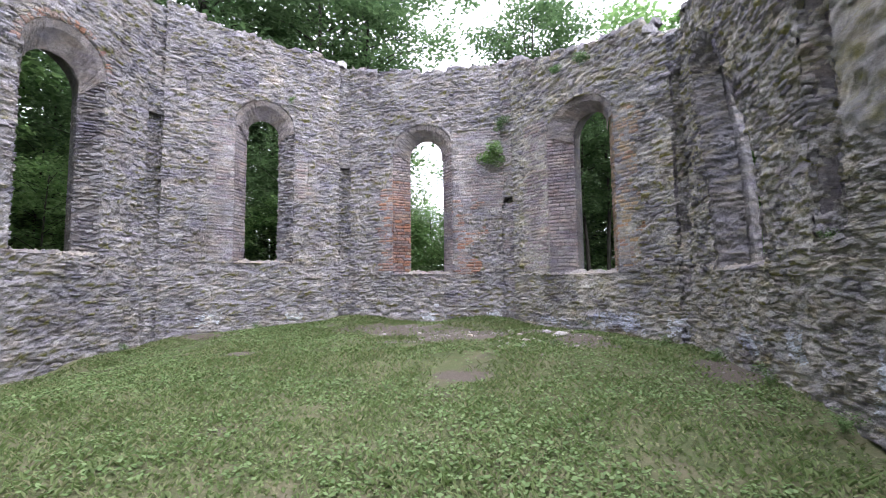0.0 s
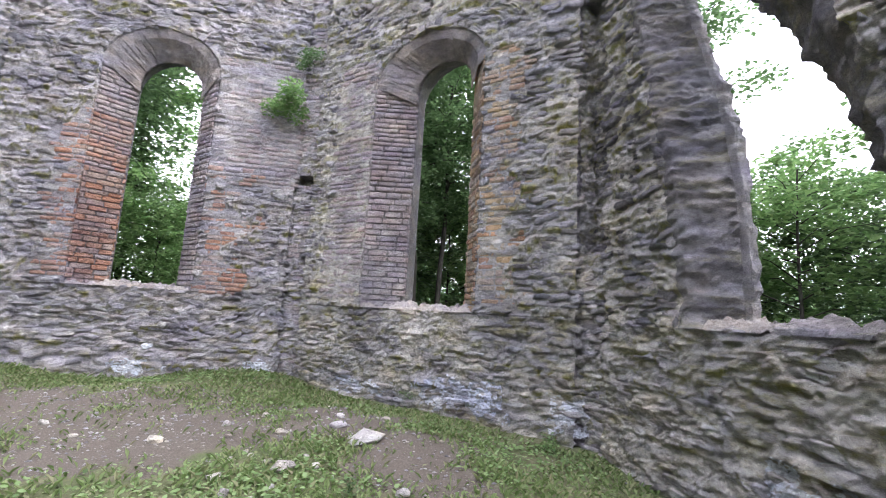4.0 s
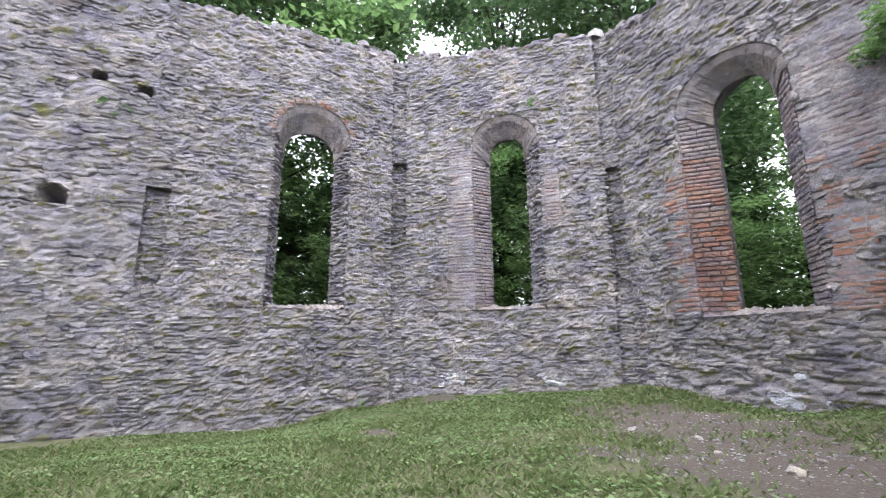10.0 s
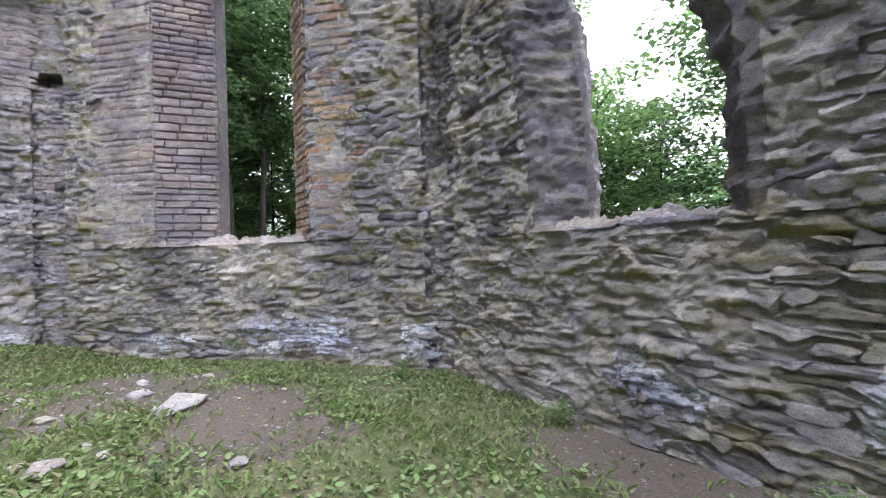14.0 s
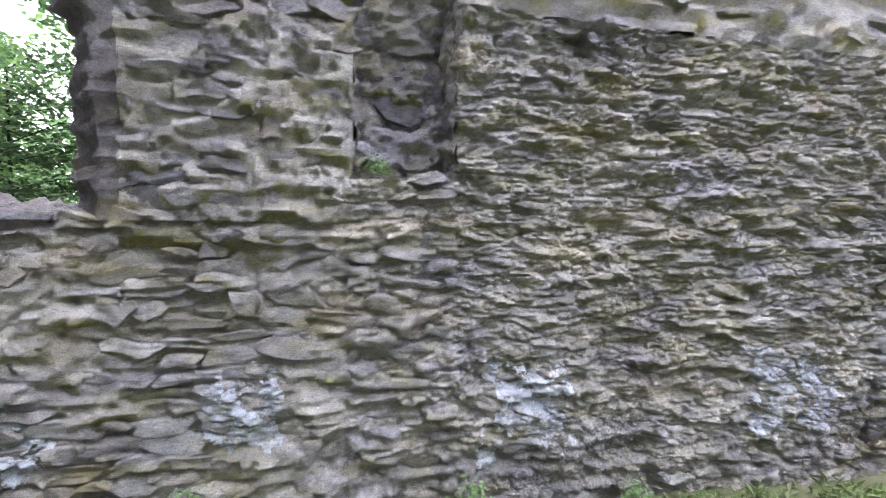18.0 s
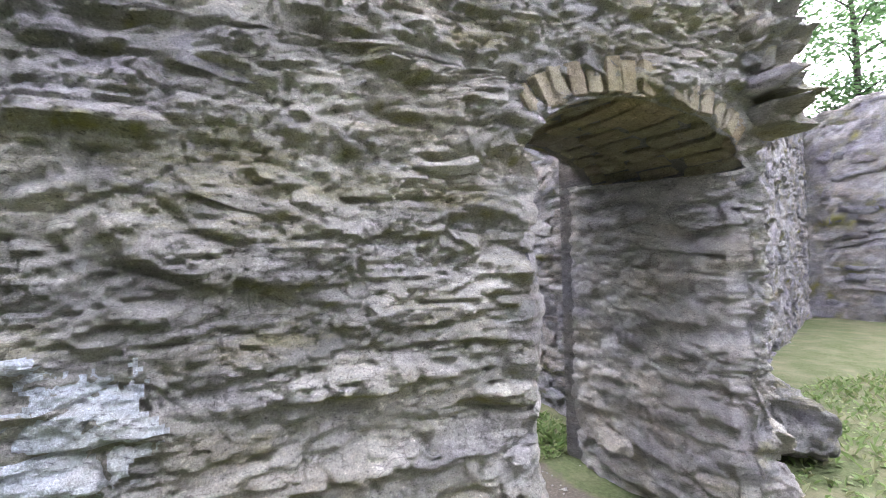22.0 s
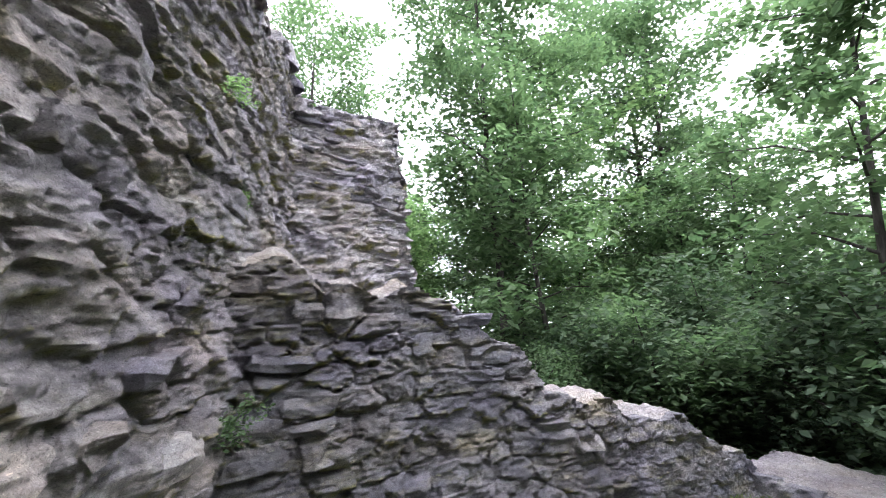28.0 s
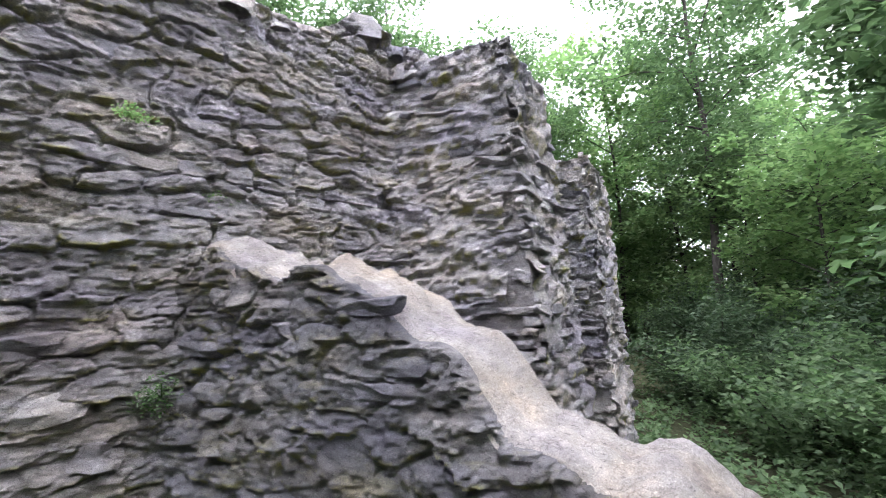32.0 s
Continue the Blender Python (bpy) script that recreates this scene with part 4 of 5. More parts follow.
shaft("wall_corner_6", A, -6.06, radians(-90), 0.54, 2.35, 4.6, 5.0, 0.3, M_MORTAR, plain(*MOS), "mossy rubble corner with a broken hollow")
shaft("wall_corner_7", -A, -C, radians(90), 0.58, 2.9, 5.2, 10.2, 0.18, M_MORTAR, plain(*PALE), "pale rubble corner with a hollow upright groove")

# North nave wall, closing west wall and the southern stretches.
fN = Face((-A, 0, 0), (0, 1, 0), UP, (1, 0, 0))
topN = ragged([(-17, 6.0), (-9, 9.4), (-4.8, 9.9), (-3, 10.1)], 3)
HOLES = [(-7.4, 0.14, 5.0, 5.2, 5.28), (-4.84, 0.24, 4.55, 4.85, 4.95), (-4.4, 0.15, 7.55, 7.75, 7.82), (-3.5, 0.17, 7.4, 7.6, 7.66)]
BLIND = [(c, 0.012, lo + 0.1, lo + 0.105, lo + 0.112) for c, hw, lo, mid, hi in HOLES]
wall = body("wall_north", fN, -17, -C - GAP, -1, topN, [(h, e, e) for h, e in zip(HOLES, BLIND)], 1.2, 0.7, "pale grey rubble nave wall with putlog holes")
sheet(wall, fN, -12.5, -C - GAP, -0.5, 10.4, HOLES, 0.08, topN, None, 7)
build_stones(wall, lay(fN, -12, -C - GAP, -0.4, 10.3, plain(*PALE), clear_of(HOLES), topN) + capping(fN, -12, -C - GAP, topN, 1.2, ("rubble", M_RUBBLE)), (-4, 2.5))

faded_marks(wall, fN, -5.0, -3.4, 2.6, 2.95, 7)
faded_marks(wall, fN, -5.2, -3.2, 1.4, 1.75, 7)

fS = Face((A, 0, 0), (0, -1, 0), UP, (-1, 0, 0))
topS = ragged([(1.3, 6.2), (2.2, 5.6), (4, 5.1), (7, 5.0), (9.5, 4.9)], 5)
wall = body("wall_south_1", fS, 2.3, 5.81, -1, topS, [], 0.95, 0.5, "mossy rubble nave wall with limewashed patches near the ground")
sheet(wall, fS, 2.3, 5.81, -0.4, 3.2, [], 0.014, topS, None, 8, M_FACE_MOSS, 1.2, 9.0)
sheet(wall, fS, 2.3, 5.81, 3.2, 5.4, [], 0.08, topS, None, 8, M_FACE_MOSS)
build_stones(wall, lay(fS, 2.3, 5.81, -0.3, 5.4, zone_s, lambda p, q, z: [(p, q)], topS, skip=0.9, over=0.1), (3.8, 1.3), most=300)
limewash(wall, fS, 2.45, 3.15, 0.33, 1.05, 8, 1.2, 9.0)
limewash(wall, fS, 4.45, 5.35, 0.3, 1.05, 8, 1.2, 9.0)
DOOR = ((8.42, 0.58, -0.9, 1.72, 2.0), (8.385, 0.685, -0.9, 1.84, 2.14))


def door_zone(s, z):
    return ("rubble", M_MOSSY, 0.085, 0.2, 0.045)


wall = body("wall_south_2", fS, 6.31, 9.14, -1, topS, [DOOR], 1.02, 0.99, "rubble nave wall pierced by a low arched doorway")
stones = lay(fS, 6.31, 9.06, -0.3, 5.2, door_zone, clear_of([DOOR[0]]), topS, skip=0.93) + jambs(fS, *DOOR, 0.97, plain("rubble", M_RUBBLE, 0.1, 0.26, 0.03), 0.8, 0.01)
reveal(wall, fS, *DOOR, 1.13, 17, M_JAMB, 0.7, 8.0, 0.74, 0.02, edge=(8, 9.0, 0.85, (0.3, 0.11, 0.02)))


sheet(wall, fS, 6.31, 9.14, -0.4, 2.7, [DOOR[0]], 0.012, topS, None, 8, M_FACE_MOSS, 0.85, 9.0, (0.3, 0.11, 0.02, 1))
limewash(wall, fS, 6.31, 6.85, 0.55, 1.2, 8, 0.85, 9.0)
sheet(wall, fS, 6.31, 9.14, 2.7, 5.2, [], 0.08, topS, None, 9, M_FACE_MOSS)
stones += vault(fS, *DOOR, 0.97, M_BUFF) + voussoirs(fS, DOOR[0], M_BUFF, 21, 0.16, 0.5)
# A broken mass of masonry juts out over the corner beside the doorway.
z = 1.95
while z < 2.95:
    h = RNG.uniform(0.09, 0.17)
    p = 8.95 + max(0, 2.3 - z) * 0.3
    while p < 9.25:
        w = RNG.uniform(0.1, 0.24)
        rot, pos = fS.turn(p + w / 2, z + h / 2, RNG.normal(0, 0.06))
        stones.append(("block", RNG.integers(18), M_MOSSY, rot, pos, np.array([w, RNG.uniform(0.06, 0.17), h * 1.05]), p, z))
        p += w
    z += h
build_stones(wall, stones, (8, 1.2))

# Beyond the doorway the nave wall runs on to the west wall.
d = np.array((4.1, -9.9, 0.0))
dl = float(np.linalg.norm(d))
fSW = Face((7.9, -9.2, 0), d / dl, UP, np.array((-9.9, -4.1, 0)) / dl)
topSW = ragged([(0, 3.3), (1.0, 2.9), (4, 4.2), (11, 4.6)], 8)
wall = body("wall_south_3", fSW, 0, dl, -1, topSW, [], 0.5, 0.3, "low grey rubble remnant of the nave wall")
sheet(wall, fSW, 0, dl, -0.4, 5, [(6.0, 0.22, 1.2, 1.5, 1.75)], 0.06, topSW, None, 10, None, 0.7, 5.0, (0.4, 0.2, 0.04))
build_stones(wall, lay(fSW, 0, dl, -0.2, 5, plain(*RUB), clear_of([(6.0, 0.22, 1.2, 1.5, 1.75)]), topSW, skip=0.6), (3, 1), most=150)
fW = Face((11.7, -19.2, 0), (-1, 0.12, 0), UP, (0.12, 1, 0))
topW = ragged([(0, 4.6), (8, 5.5), (20, 5.0)], 9)
wall = body("wall_west", fW, -0.5, 19.5, -1, topW, [], 1.0, 0.6, "distant pale grey rubble west wall")
sheet(wall, fW, -0.4, 19, -0.4, 6, [], 0.16, topW, None, 11)
build_stones(wall, lay(fW, 0, 8, -0.2, 5.5, plain("rubble", M_RUBBLE, 0.18, 0.5, 0.05), lambda p, q, z: [(p, q)], topW), (2, 1), most=40)

# Outer skin of the south wall, its buttresses and the ruined annex.
OUT = 8.26
fO = Face((OUT, 0, 0), (0, 1, 0), UP, (1, 0, 0))
topO = ragged([(-9.5, 4.5), (-7, 4.4)], 11)
DOOR_O = ((-8.385, 0.685, -0.9, 1.84, 2.14), (-8.385, 0.685, -0.9, 1.84, 2.14))


def zone_o(s, z):
    if z < 3.0:
        return ("rubble", M_RUBBLE, 0.19, 0.38, 0.07)
    return ("rubble", M_RUBBLE, 0.12, 0.28, 0.075)


wall = body("wall_south_outer_1", fO, -9.5, -7.42, -1.2, topO, [DOOR_O], 0.05, 0.03, "outer face of the chapel's south wall of grey rubble")
stones = lay(fO, -9.5, -7.42, -0.5, 5.9, zone_o, clear_of([DOOR_O[0]]), topO) + capping(fO, -9.5, -7.42, topO, 0.7, ("rubble", M_RUBBLE)) + voussoirs(fO, DOOR_O[0], M_MOSSY, 19, 0.3)
sheet(wall, fO, -9.5, -7.42, -0.5, 5.9, [DOOR_O[0]], 0.03, topO, None, 12, M_FACE, 0.7, 7.0, (0.3, 0.15, 0.07, 1))
build_stones(wall, stones, (-6.6, 1.8), most=300)
d = np.array((1.75, 4.75, 0.0))
dl = float(np.linalg.norm(d))
d /= dl
fO2 = Face((8.33, -7.45, 0), d, UP, (d[1], -d[0], 0))
topO2 = ragged([(0, 4.4), (2.0, 4.0), (2.8, 4.08), (3.4, 4.15), (3.55, 4.3), (3.95, 4.3), (4.0, 4.2), (dl, 4.3)], 12)
HOLE_O = (3.95, 0.09, 2.6, 2.68, 2.78)


def zone_o2(s, z):
    if z < 2.2:
        return ("block", M_RUBBLE, 0.16, 0.3, 0.06)
    return ("rubble", M_RUBBLE, 0.12, 0.26, 0.05)


wall = body("wall_south_outer_2", fO2, 0, dl, -1.2, topO2, [], 0.75, 0.2, "outer face of the chapel wall of jutting grey rubble")
stones = lay(fO2, 0, dl, -0.5, 5.0, zone_o2, clear_of([HOLE_O]), topO2, skip=0.8) + capping(fO2, 0, dl, topO2, 0.7, ("rubble", M_RUBBLE))
sheet(wall, fO2, 0, dl, -0.5, 5.0, [HOLE_O], 0.018, topO2, None, 12, M_FACE_OUT, 0.75, 8.0, (0.3, 0.15, 0.06))
build_stones(wall, stones, (2.4, 2.2), most=400)


def pier(name, x0, x1, y0, y1, z1, style, focus, label, slope=0.0, gain=1.3):
    """A free-standing block of masonry with courses on its four sides and its top."""
    def top(s):
        return z1
    bm = bmesh.new()
    r = bmesh.ops.create_cube(bm, size=1)["verts"]
    for v in r:
        up = v.co.z > 0
        ends = slope if (up and v.co.x > 0) else 0
        v.co = ((x0 + x1) / 2 + v.co.x * (x1 - x0) - ends, (y0 + y1) / 2 + v.co.y * (y1 - y0), (z1 - 0.05) if up else -1.2)
    me = bpy.data.meshes.new(name)
    bm.to_mesh(me)
    bm.free()
    me.materials.append(M_MORTAR)
    ob = new(name, me)
    tagged(ob, label, "wall", kind="structure")
    free = lambda p, q, z: [(p, q)]
    north = lambda p, q, z: [(max(p, slope * (z + 1.2) / (z1 + 1.2)), q)] if q > slope * (z + 1.2) / (z1 + 1.2) + 0.05 else []
    st = lay(Face((x0, y0, 0), (1, 0, 0), UP, (0, -1, 0)), 0, x1 - x0, -0.6, z1, style, lambda p, q, z: [(p, min(q, x1 - x0 - slope * (z + 1.2) / (z1 + 1.2)))])
    lean = slope / (z1 + 1.2)
    up = np.array((-lean, 0, 1)) / math.hypot(lean, 1)
    east = Face((x1 - lean * 1.2, y0, 0), (0, 1, 0), up, (up[2], 0, lean))
    st += lay(east, 0, y1 - y0, -0.6, z1, style, free, over=0.05)
    st += lay(Face((x1, y1, 0), (-1, 0, 0), UP, (0, 1, 0)), 0, x1 - x0, -0.6, z1, style, north)
    sheet(ob, Face((x1, y1, 0), (-1, 0, 0), UP, (0, 1, 0)), slope, x1 - x0, -0.6, z1, [], 0.04, None, None, 16, None, gain, 8.0)
    st += capping(Face((x0, y0, 0), (1, 0, 0), UP, (0, -1, 0)), 0, x1 - x0 - slope - 0.15, top, y1 - y0, ("rubble", M_RUBBLE))
    sheet(ob, Face((x0, y0, 0), (1, 0, 0), UP, (0, -1, 0)), 0, x1 - x0 - slope, -0.6, z1, [], 0.03, None, None, 14, None, gain, 9.0)
    sheet(ob, east, 0, y1 - y0, -0.6, z1, [], 0.05, None, None, 15, None, gain, 9.0)
    build_stones(ob, st, focus)


pier("buttress_1", 9.6, 11.25, -3.67, -2.6, 3.95, plain("rubble", M_RUBBLE, 0.09, 0.28, 0.05), (1.0, 2.5), "tall grey rubble buttress against the chapel wall", 0.45)
pier("buttress_2", 9.9, 11.3, -2.2, -1.1, 3.3, plain("rubble", M_RUBBLE, 0.1, 0.3, 0.05), (1.0, 2.2), "second lower grey rubble buttress against the chapel wall", 0.22)
fA = Face((0, -5.19, 0), (1, 0, 0), UP, (0, -1, 0))
topA = ragged([(9.0, 2.1), (10.0, 2.0), (10.55, 1.88), (10.9, 1.58), (11.38, 1.18), (12.0, 1.04), (12.5, 0.88), (12.9, 0.72), (13.4, 0.42), (13.8, 0.3)], 21)


def zone_a(s, z):
    return ("block", M_DARK, 0.15, 0.27, 0.055)


wall = body("annex_wall_north", fA, 9.05, 13.8, -1.4, topA, [], 0.7, 0.4, "ruined dark rubble annex wall sloping down from the chapel", M_CAP)
sheet(wall, fA, 9.1, 13.8, -0.6, 2.3, [], 0.018, lambda x: topA(x) - 0.03, None, 13, M_FACE_DARK, 0.8, 6.0, (0.26, 0.135, 0.05))
fB = Face((0, -4.49, 0), (-1, 0, 0), UP, (0, 1, 0))
build_stones(wall, lay(fA, 9.1, 13.8, -0.6, 2.3, zone_a, lambda p, q, z: [(p, q)], lambda s: topA(s) - 0.02, skip=0.72) + lay(fB, -13.8, -9.3, -0.6, 2.3, zone_a, lambda p, q, z: [(p, q)], lambda s: topA(-s) - 0.2), (11, 1), most=400)
rough_top(wall, fA, 9.05, 13.8, topA, 0.72, M_CAP, 1.1)
pier("annex_wall_south", 8.2, 10.5, -10.3, -9.5, 3.9, plain("rubble", M_RUBBLE, 0.11, 0.22, 0.03), (1.2, 1.2), "upright rubble stump of the annex wall beside the doorway", 0.25, 0.55)


def low_wall(name, p, q, top, thick, label):
    p, q = np.array((*p, 0.0)), np.array((*q, 0.0))
    ln = float(np.linalg.norm(q - p))
    a = (q - p) / ln
    n = np.array((a[1], -a[0], 0))
    f = Face(p, a, UP, n)
    t = lambda s: top + 0.025 * math.sin(2.3 * s + len(label)) + 0.012 * math.sin(6.1 * s)
    w = body(name, f, 0, ln, -1.2, t, [], thick, thick / 2, label, M_CAP)
    g = Face(q - n * thick, -a, UP, -n)
    st = lay(f, 0, ln, -0.4, top, plain("block", M_DARK, 0.12, 0.24, 0.035), lambda x, y, z: [(x, y)], lambda s: t(s) - 0.1)
    st += lay(g, 0, ln, -0.4, top, plain("block", M_DARK, 0.12, 0.24, 0.035), lambda x, y, z: [(x, y)], lambda s: t(ln - s) - 0.1)
    sheet(w, f, 0, ln, -0.4, top, [], 0.04, lambda s: t(s) - 0.06, None, 18, M_FACE, 0.8, 9.0)
    rough_top(w, f, -0.03, ln + 0.03, t, thick, M_CAP, 0.6)
    build_stones(w, st, (ln / 2, 0.3), most=120)


low_wall("annex_low_wall_1", (13.3, -8.85), (10.3, -9.62), 0.5, 0.75, "low rubble footing with a worn cement top")
low_wall("annex_low_wall_2", (13.75, -5.1), (13.85, -8.95), 0.2, 0.8, "very low rubble footing with a worn cement top")

# ---- trees and plants ----
def leaf_cards(rng, centres, radii, count, size, flat=0.55):
    """Folded leaves scattered through flattened clumps."""
    k = rng.integers(len(centres), size=count)
    d = rng.normal(size=(count, 3))
    d /= np.linalg.norm(d, axis=1)[:, None]
    r = rng.uniform(0, 1, count) ** (1 / 2.2)
    p = centres[k] + d * r[:, None] * radii[k][:, None] * np.array((1, 1, flat))
    t = rng.uniform(0, 2 * math.pi, count)
    tilt = rng.normal(0, 0.45, count)
    a = np.stack([np.cos(t), np.sin(t), np.sin(tilt) * 0.7 - 0.25], -1)
    a /= np.linalg.norm(a, axis=1)[:, None]
    side = np.cross(a, np.array((0, 0, 1.0)) + rng.normal(0, 0.35, (count, 3)))
    side /= np.linalg.norm(side, axis=1)[:, None]
    nrm = np.cross(side, a)
    s = size * rng.uniform(0.6, 1.35, count)[:, None]
    v = np.stack([p - a * s * 0.5, p + side * s * 0.33 + nrm * s * 0.1, p + a * s * 0.55, p - side * s * 0.33 + nrm * s * 0.1], 1).reshape(-1, 3)
    i = 4 * np.arange(count)[:, None]
    f = np.concatenate([i + np.array((0, 1, 2)), i + np.array((0, 2, 3))])
    return v, f


def tube(path, radii, n=7):
    verts, faces = [], []
    for j, (p, r) in enumerate(zip(path, radii)):
        p = np.array(p, float)
        d = np.array(path[min(j + 1, len(path) - 1)], float) - np.array(path[max(j - 1, 0)], float)
        d /= np.linalg.norm(d)
        x = np.cross(d, (0.3, 0.9, 0.1))
        x /= np.linalg.norm(x)
        y = np.cross(d, x)
        for i in range(n):
            a = 2 * math.pi * i / n
            verts.append(p + r * (math.cos(a) * x + math.sin(a) * y))
    for j in range(len(path) - 1):
        for i in range(n):
            k = (i + 1) % n
            faces.append((j * n + i, j * n + k, (j + 1) * n + k, (j + 1) * n + i))
    return verts, faces


def tree(name, seed, height, crown_low, spread, leaves, size, material, label, trunk=0.16):
    rng = np.random.default_rng(seed)
    root = new(name)
    verts, faces = [], []

    def add(path, radii, n=7):
        v, f = tube(path, radii, n)
        k = len(verts)
        verts.extend(v)
        faces.extend(tuple(k + i for i in q) for q in f)
    lean = rng.normal(0, 0.03, 2)
    stem = [(lean[0] * z + 0.08 * math.sin(z * 0.7 + seed), lean[1] * z + 0.08 * math.cos(z * 0.6 + seed), z) for z in np.linspace(-0.5, height * 0.95, 10)]
    add(stem, [trunk * (1.25 if i == 0 else 1) * (1 - 0.9 * i / 9) + 0.012 for i in range(10)], 9)
    centres, radii = [], []
    limbs = 26
    for i in range(limbs):
        k = i / limbs
        z = height * (crown_low + (0.97 - crown_low) * k)
        r = spread * (math.sin(math.pi * min(1, 0.18 + 0.82 * (1 - k))) ** 0.7) * rng.uniform(0.55, 1.1)
        az = i * 2.4 + rng.uniform(-0.4, 0.4)
        c = np.array((np.interp(z, [s[2] for s in stem], [s[0] for s in stem]), np.interp(z, [s[2] for s in stem], [s[1] for s in stem]), z))
        tip = c + np.array((math.cos(az) * r, math.sin(az) * r, r * rng.uniform(0.1, 0.45)))
        mid = (c + tip) / 2 + np.array((0, 0, 0.1 * r))
        add([c, mid, tip], [0.012 + trunk * 0.28 * (1 - k), 0.01 + trunk * 0.15 * (1 - k), 0.006], 5)
        for t in (0.45, 0.72, 1.0):
            centres.append(c + (tip - c) * t + rng.normal(0, 0.18 * spread * 0.5, 3))
            radii.append(spread * rng.uniform(0.2, 0.4))
    ob = new("trunk", mesh_of("trunk", verts, faces, M_BARK))
    ob.data.polygons.foreach_set("use_smooth", [True] * len(ob.data.polygons))
    ob.parent = root
    v, f = leaf_cards(rng, np.array(centres), np.array(radii), leaves, size)
    cr = new("crown", mesh_of("crown", v, f, material))
    cr.parent = root
    tagged(root, label, "tree")
    return root


def bush(name, seed, height, spread, leaves, size, material, label, category="bush"):
    rng = np.random.default_rng(seed)
    root = new(name)
    verts, faces = [], []
    centres, radii = [], []
    for i in range(11):
        az = i * 2.4 + rng.uniform(-0.3, 0.3)
        r = spread * rng.uniform(0.3, 0.95)
        h = height * rng.uniform(0.55, 1.0) * (1 - 0.35 * r / spread)
        path = [(0.05 * math.cos(az), 0.05 * math.sin(az), -0.1), (r * 0.45 * math.cos(az), r * 0.45 * math.sin(az), h * 0.6), (r * math.cos(az), r * math.sin(az), h)]
        v, f = tube(path, [0.03, 0.02, 0.006], 5)
        k = len(verts)
        verts += v
        faces += [tuple(k + j for j in q) for q in f]
        for t in np.linspace(0.25, 1, 5):
            centres.append(np.array(path[0]) * (1 - t) + np.array(path[2]) * t + np.array((0, 0, h * 0.3 * t * (1 - t))))
            radii.append(spread * rng.uniform(0.22, 0.42))
    ob = new("stem", mesh_of("stem", verts, faces, M_BARK))
    ob.parent = root
    v, f = leaf_cards(rng, np.array(centres), np.array(radii), leaves, size, 0.7)
    cr = new("foliage", mesh_of("foliage", v, f, material))
    cr.parent = root
    tagged(root, label, category)
    return root


TREES = [
    tree("broadleaf_tree", 1, 15, 0.22, 3.6, 10200, 0.2, M_LEAF, "tall broadleaf woodland tree with layered green foliage", 0.14),
    tree("broadleaf_tree", 2, 18, 0.3, 4.2, 12000, 0.2, M_LEAF, "tall broadleaf woodland tree with a high crown", 0.17),
    tree("broadleaf_tree", 3, 13, 0.15, 3.2, 9200, 0.235, M_LEAF_LIGHT, "bright green young woodland tree", 0.1),
    tree("broadleaf_tree", 4, 20, 0.42, 4.4, 8000, 0.27, M_LEAF, "tall woodland tree with a long bare trunk", 0.18),
    tree("understory_tree", 8, 7.5, 0.08, 2.6, 7600, 0.185, M_LEAF, "low leafy understory tree branching from near the ground", 0.07),
]
TREES.append(tree("understory_tree", 12, 7.2, 0.06, 2.5, 6800, 0.18, M_LEAF_LIGHT, "bright green leafy thicket tree in a clearing", 0.06))
SAPLING = tree("young_tree", 5, 6.4, 0.12, 1.5, 7000, 0.13, M_LEAF, "slender young broadleaf tree behind the annex footing", 0.06)
SHRUB = bush("woodland_shrub", 6, 2.6, 1.9, 10500, 0.102, M_LEAF_DARK, "dense woodland shrub with shade-darkened leaf colour")
SHRUB2 = bush("woodland_shrub", 7, 2.2, 1.7, 9500, 0.092, M_LEAF, "leafy green woodland shrub")


def put(ob, x, y, scale=1.0, turn=0.0, sink=0.05):
    ob.scale = (1, 1, 1)
    c = copy_thing(ob, Matrix.Translation((x, y, ground_z(x, y) - sink)) @ Matrix.Rotation(turn, 4, "Z") @ Matrix.Diagonal((scale, scale, scale, 1)))
    return c


def open_view(x, y):
    """The clearing east of the apse, and the ride running north from its middle, where no tall tree stands."""
    ride = y > 8 and abs((x - 3.9) * math.sin(radians(103)) - (y + 7.85) * math.cos(radians(103))) < 3.6
    cleft = y > 3 and 98 < math.degrees(math.atan2(y + 7.1, x - 12)) < 108
    return ride or cleft or (x > 9 and 0.42 < (y + 2) / (x - 4.4) < 1.02)


def tree_height(k, x, y, s):
    """Trees behind the middle of the apse stay low enough to leave sky over its broken top."""
    bearing, far = math.degrees(math.atan2(y + 1.7, x - 4.2)), math.hypot(x - 4.2, y + 1.7)
    tall = (15, 18, 13, 20, 0, 0, 7.5, 7.2)[k]
    if y > 8 and 52 < bearing < 98 and tall:
        return min(s, (1.02 if 84 < bearing < 96 else 0.84) * far / tall)
    return s


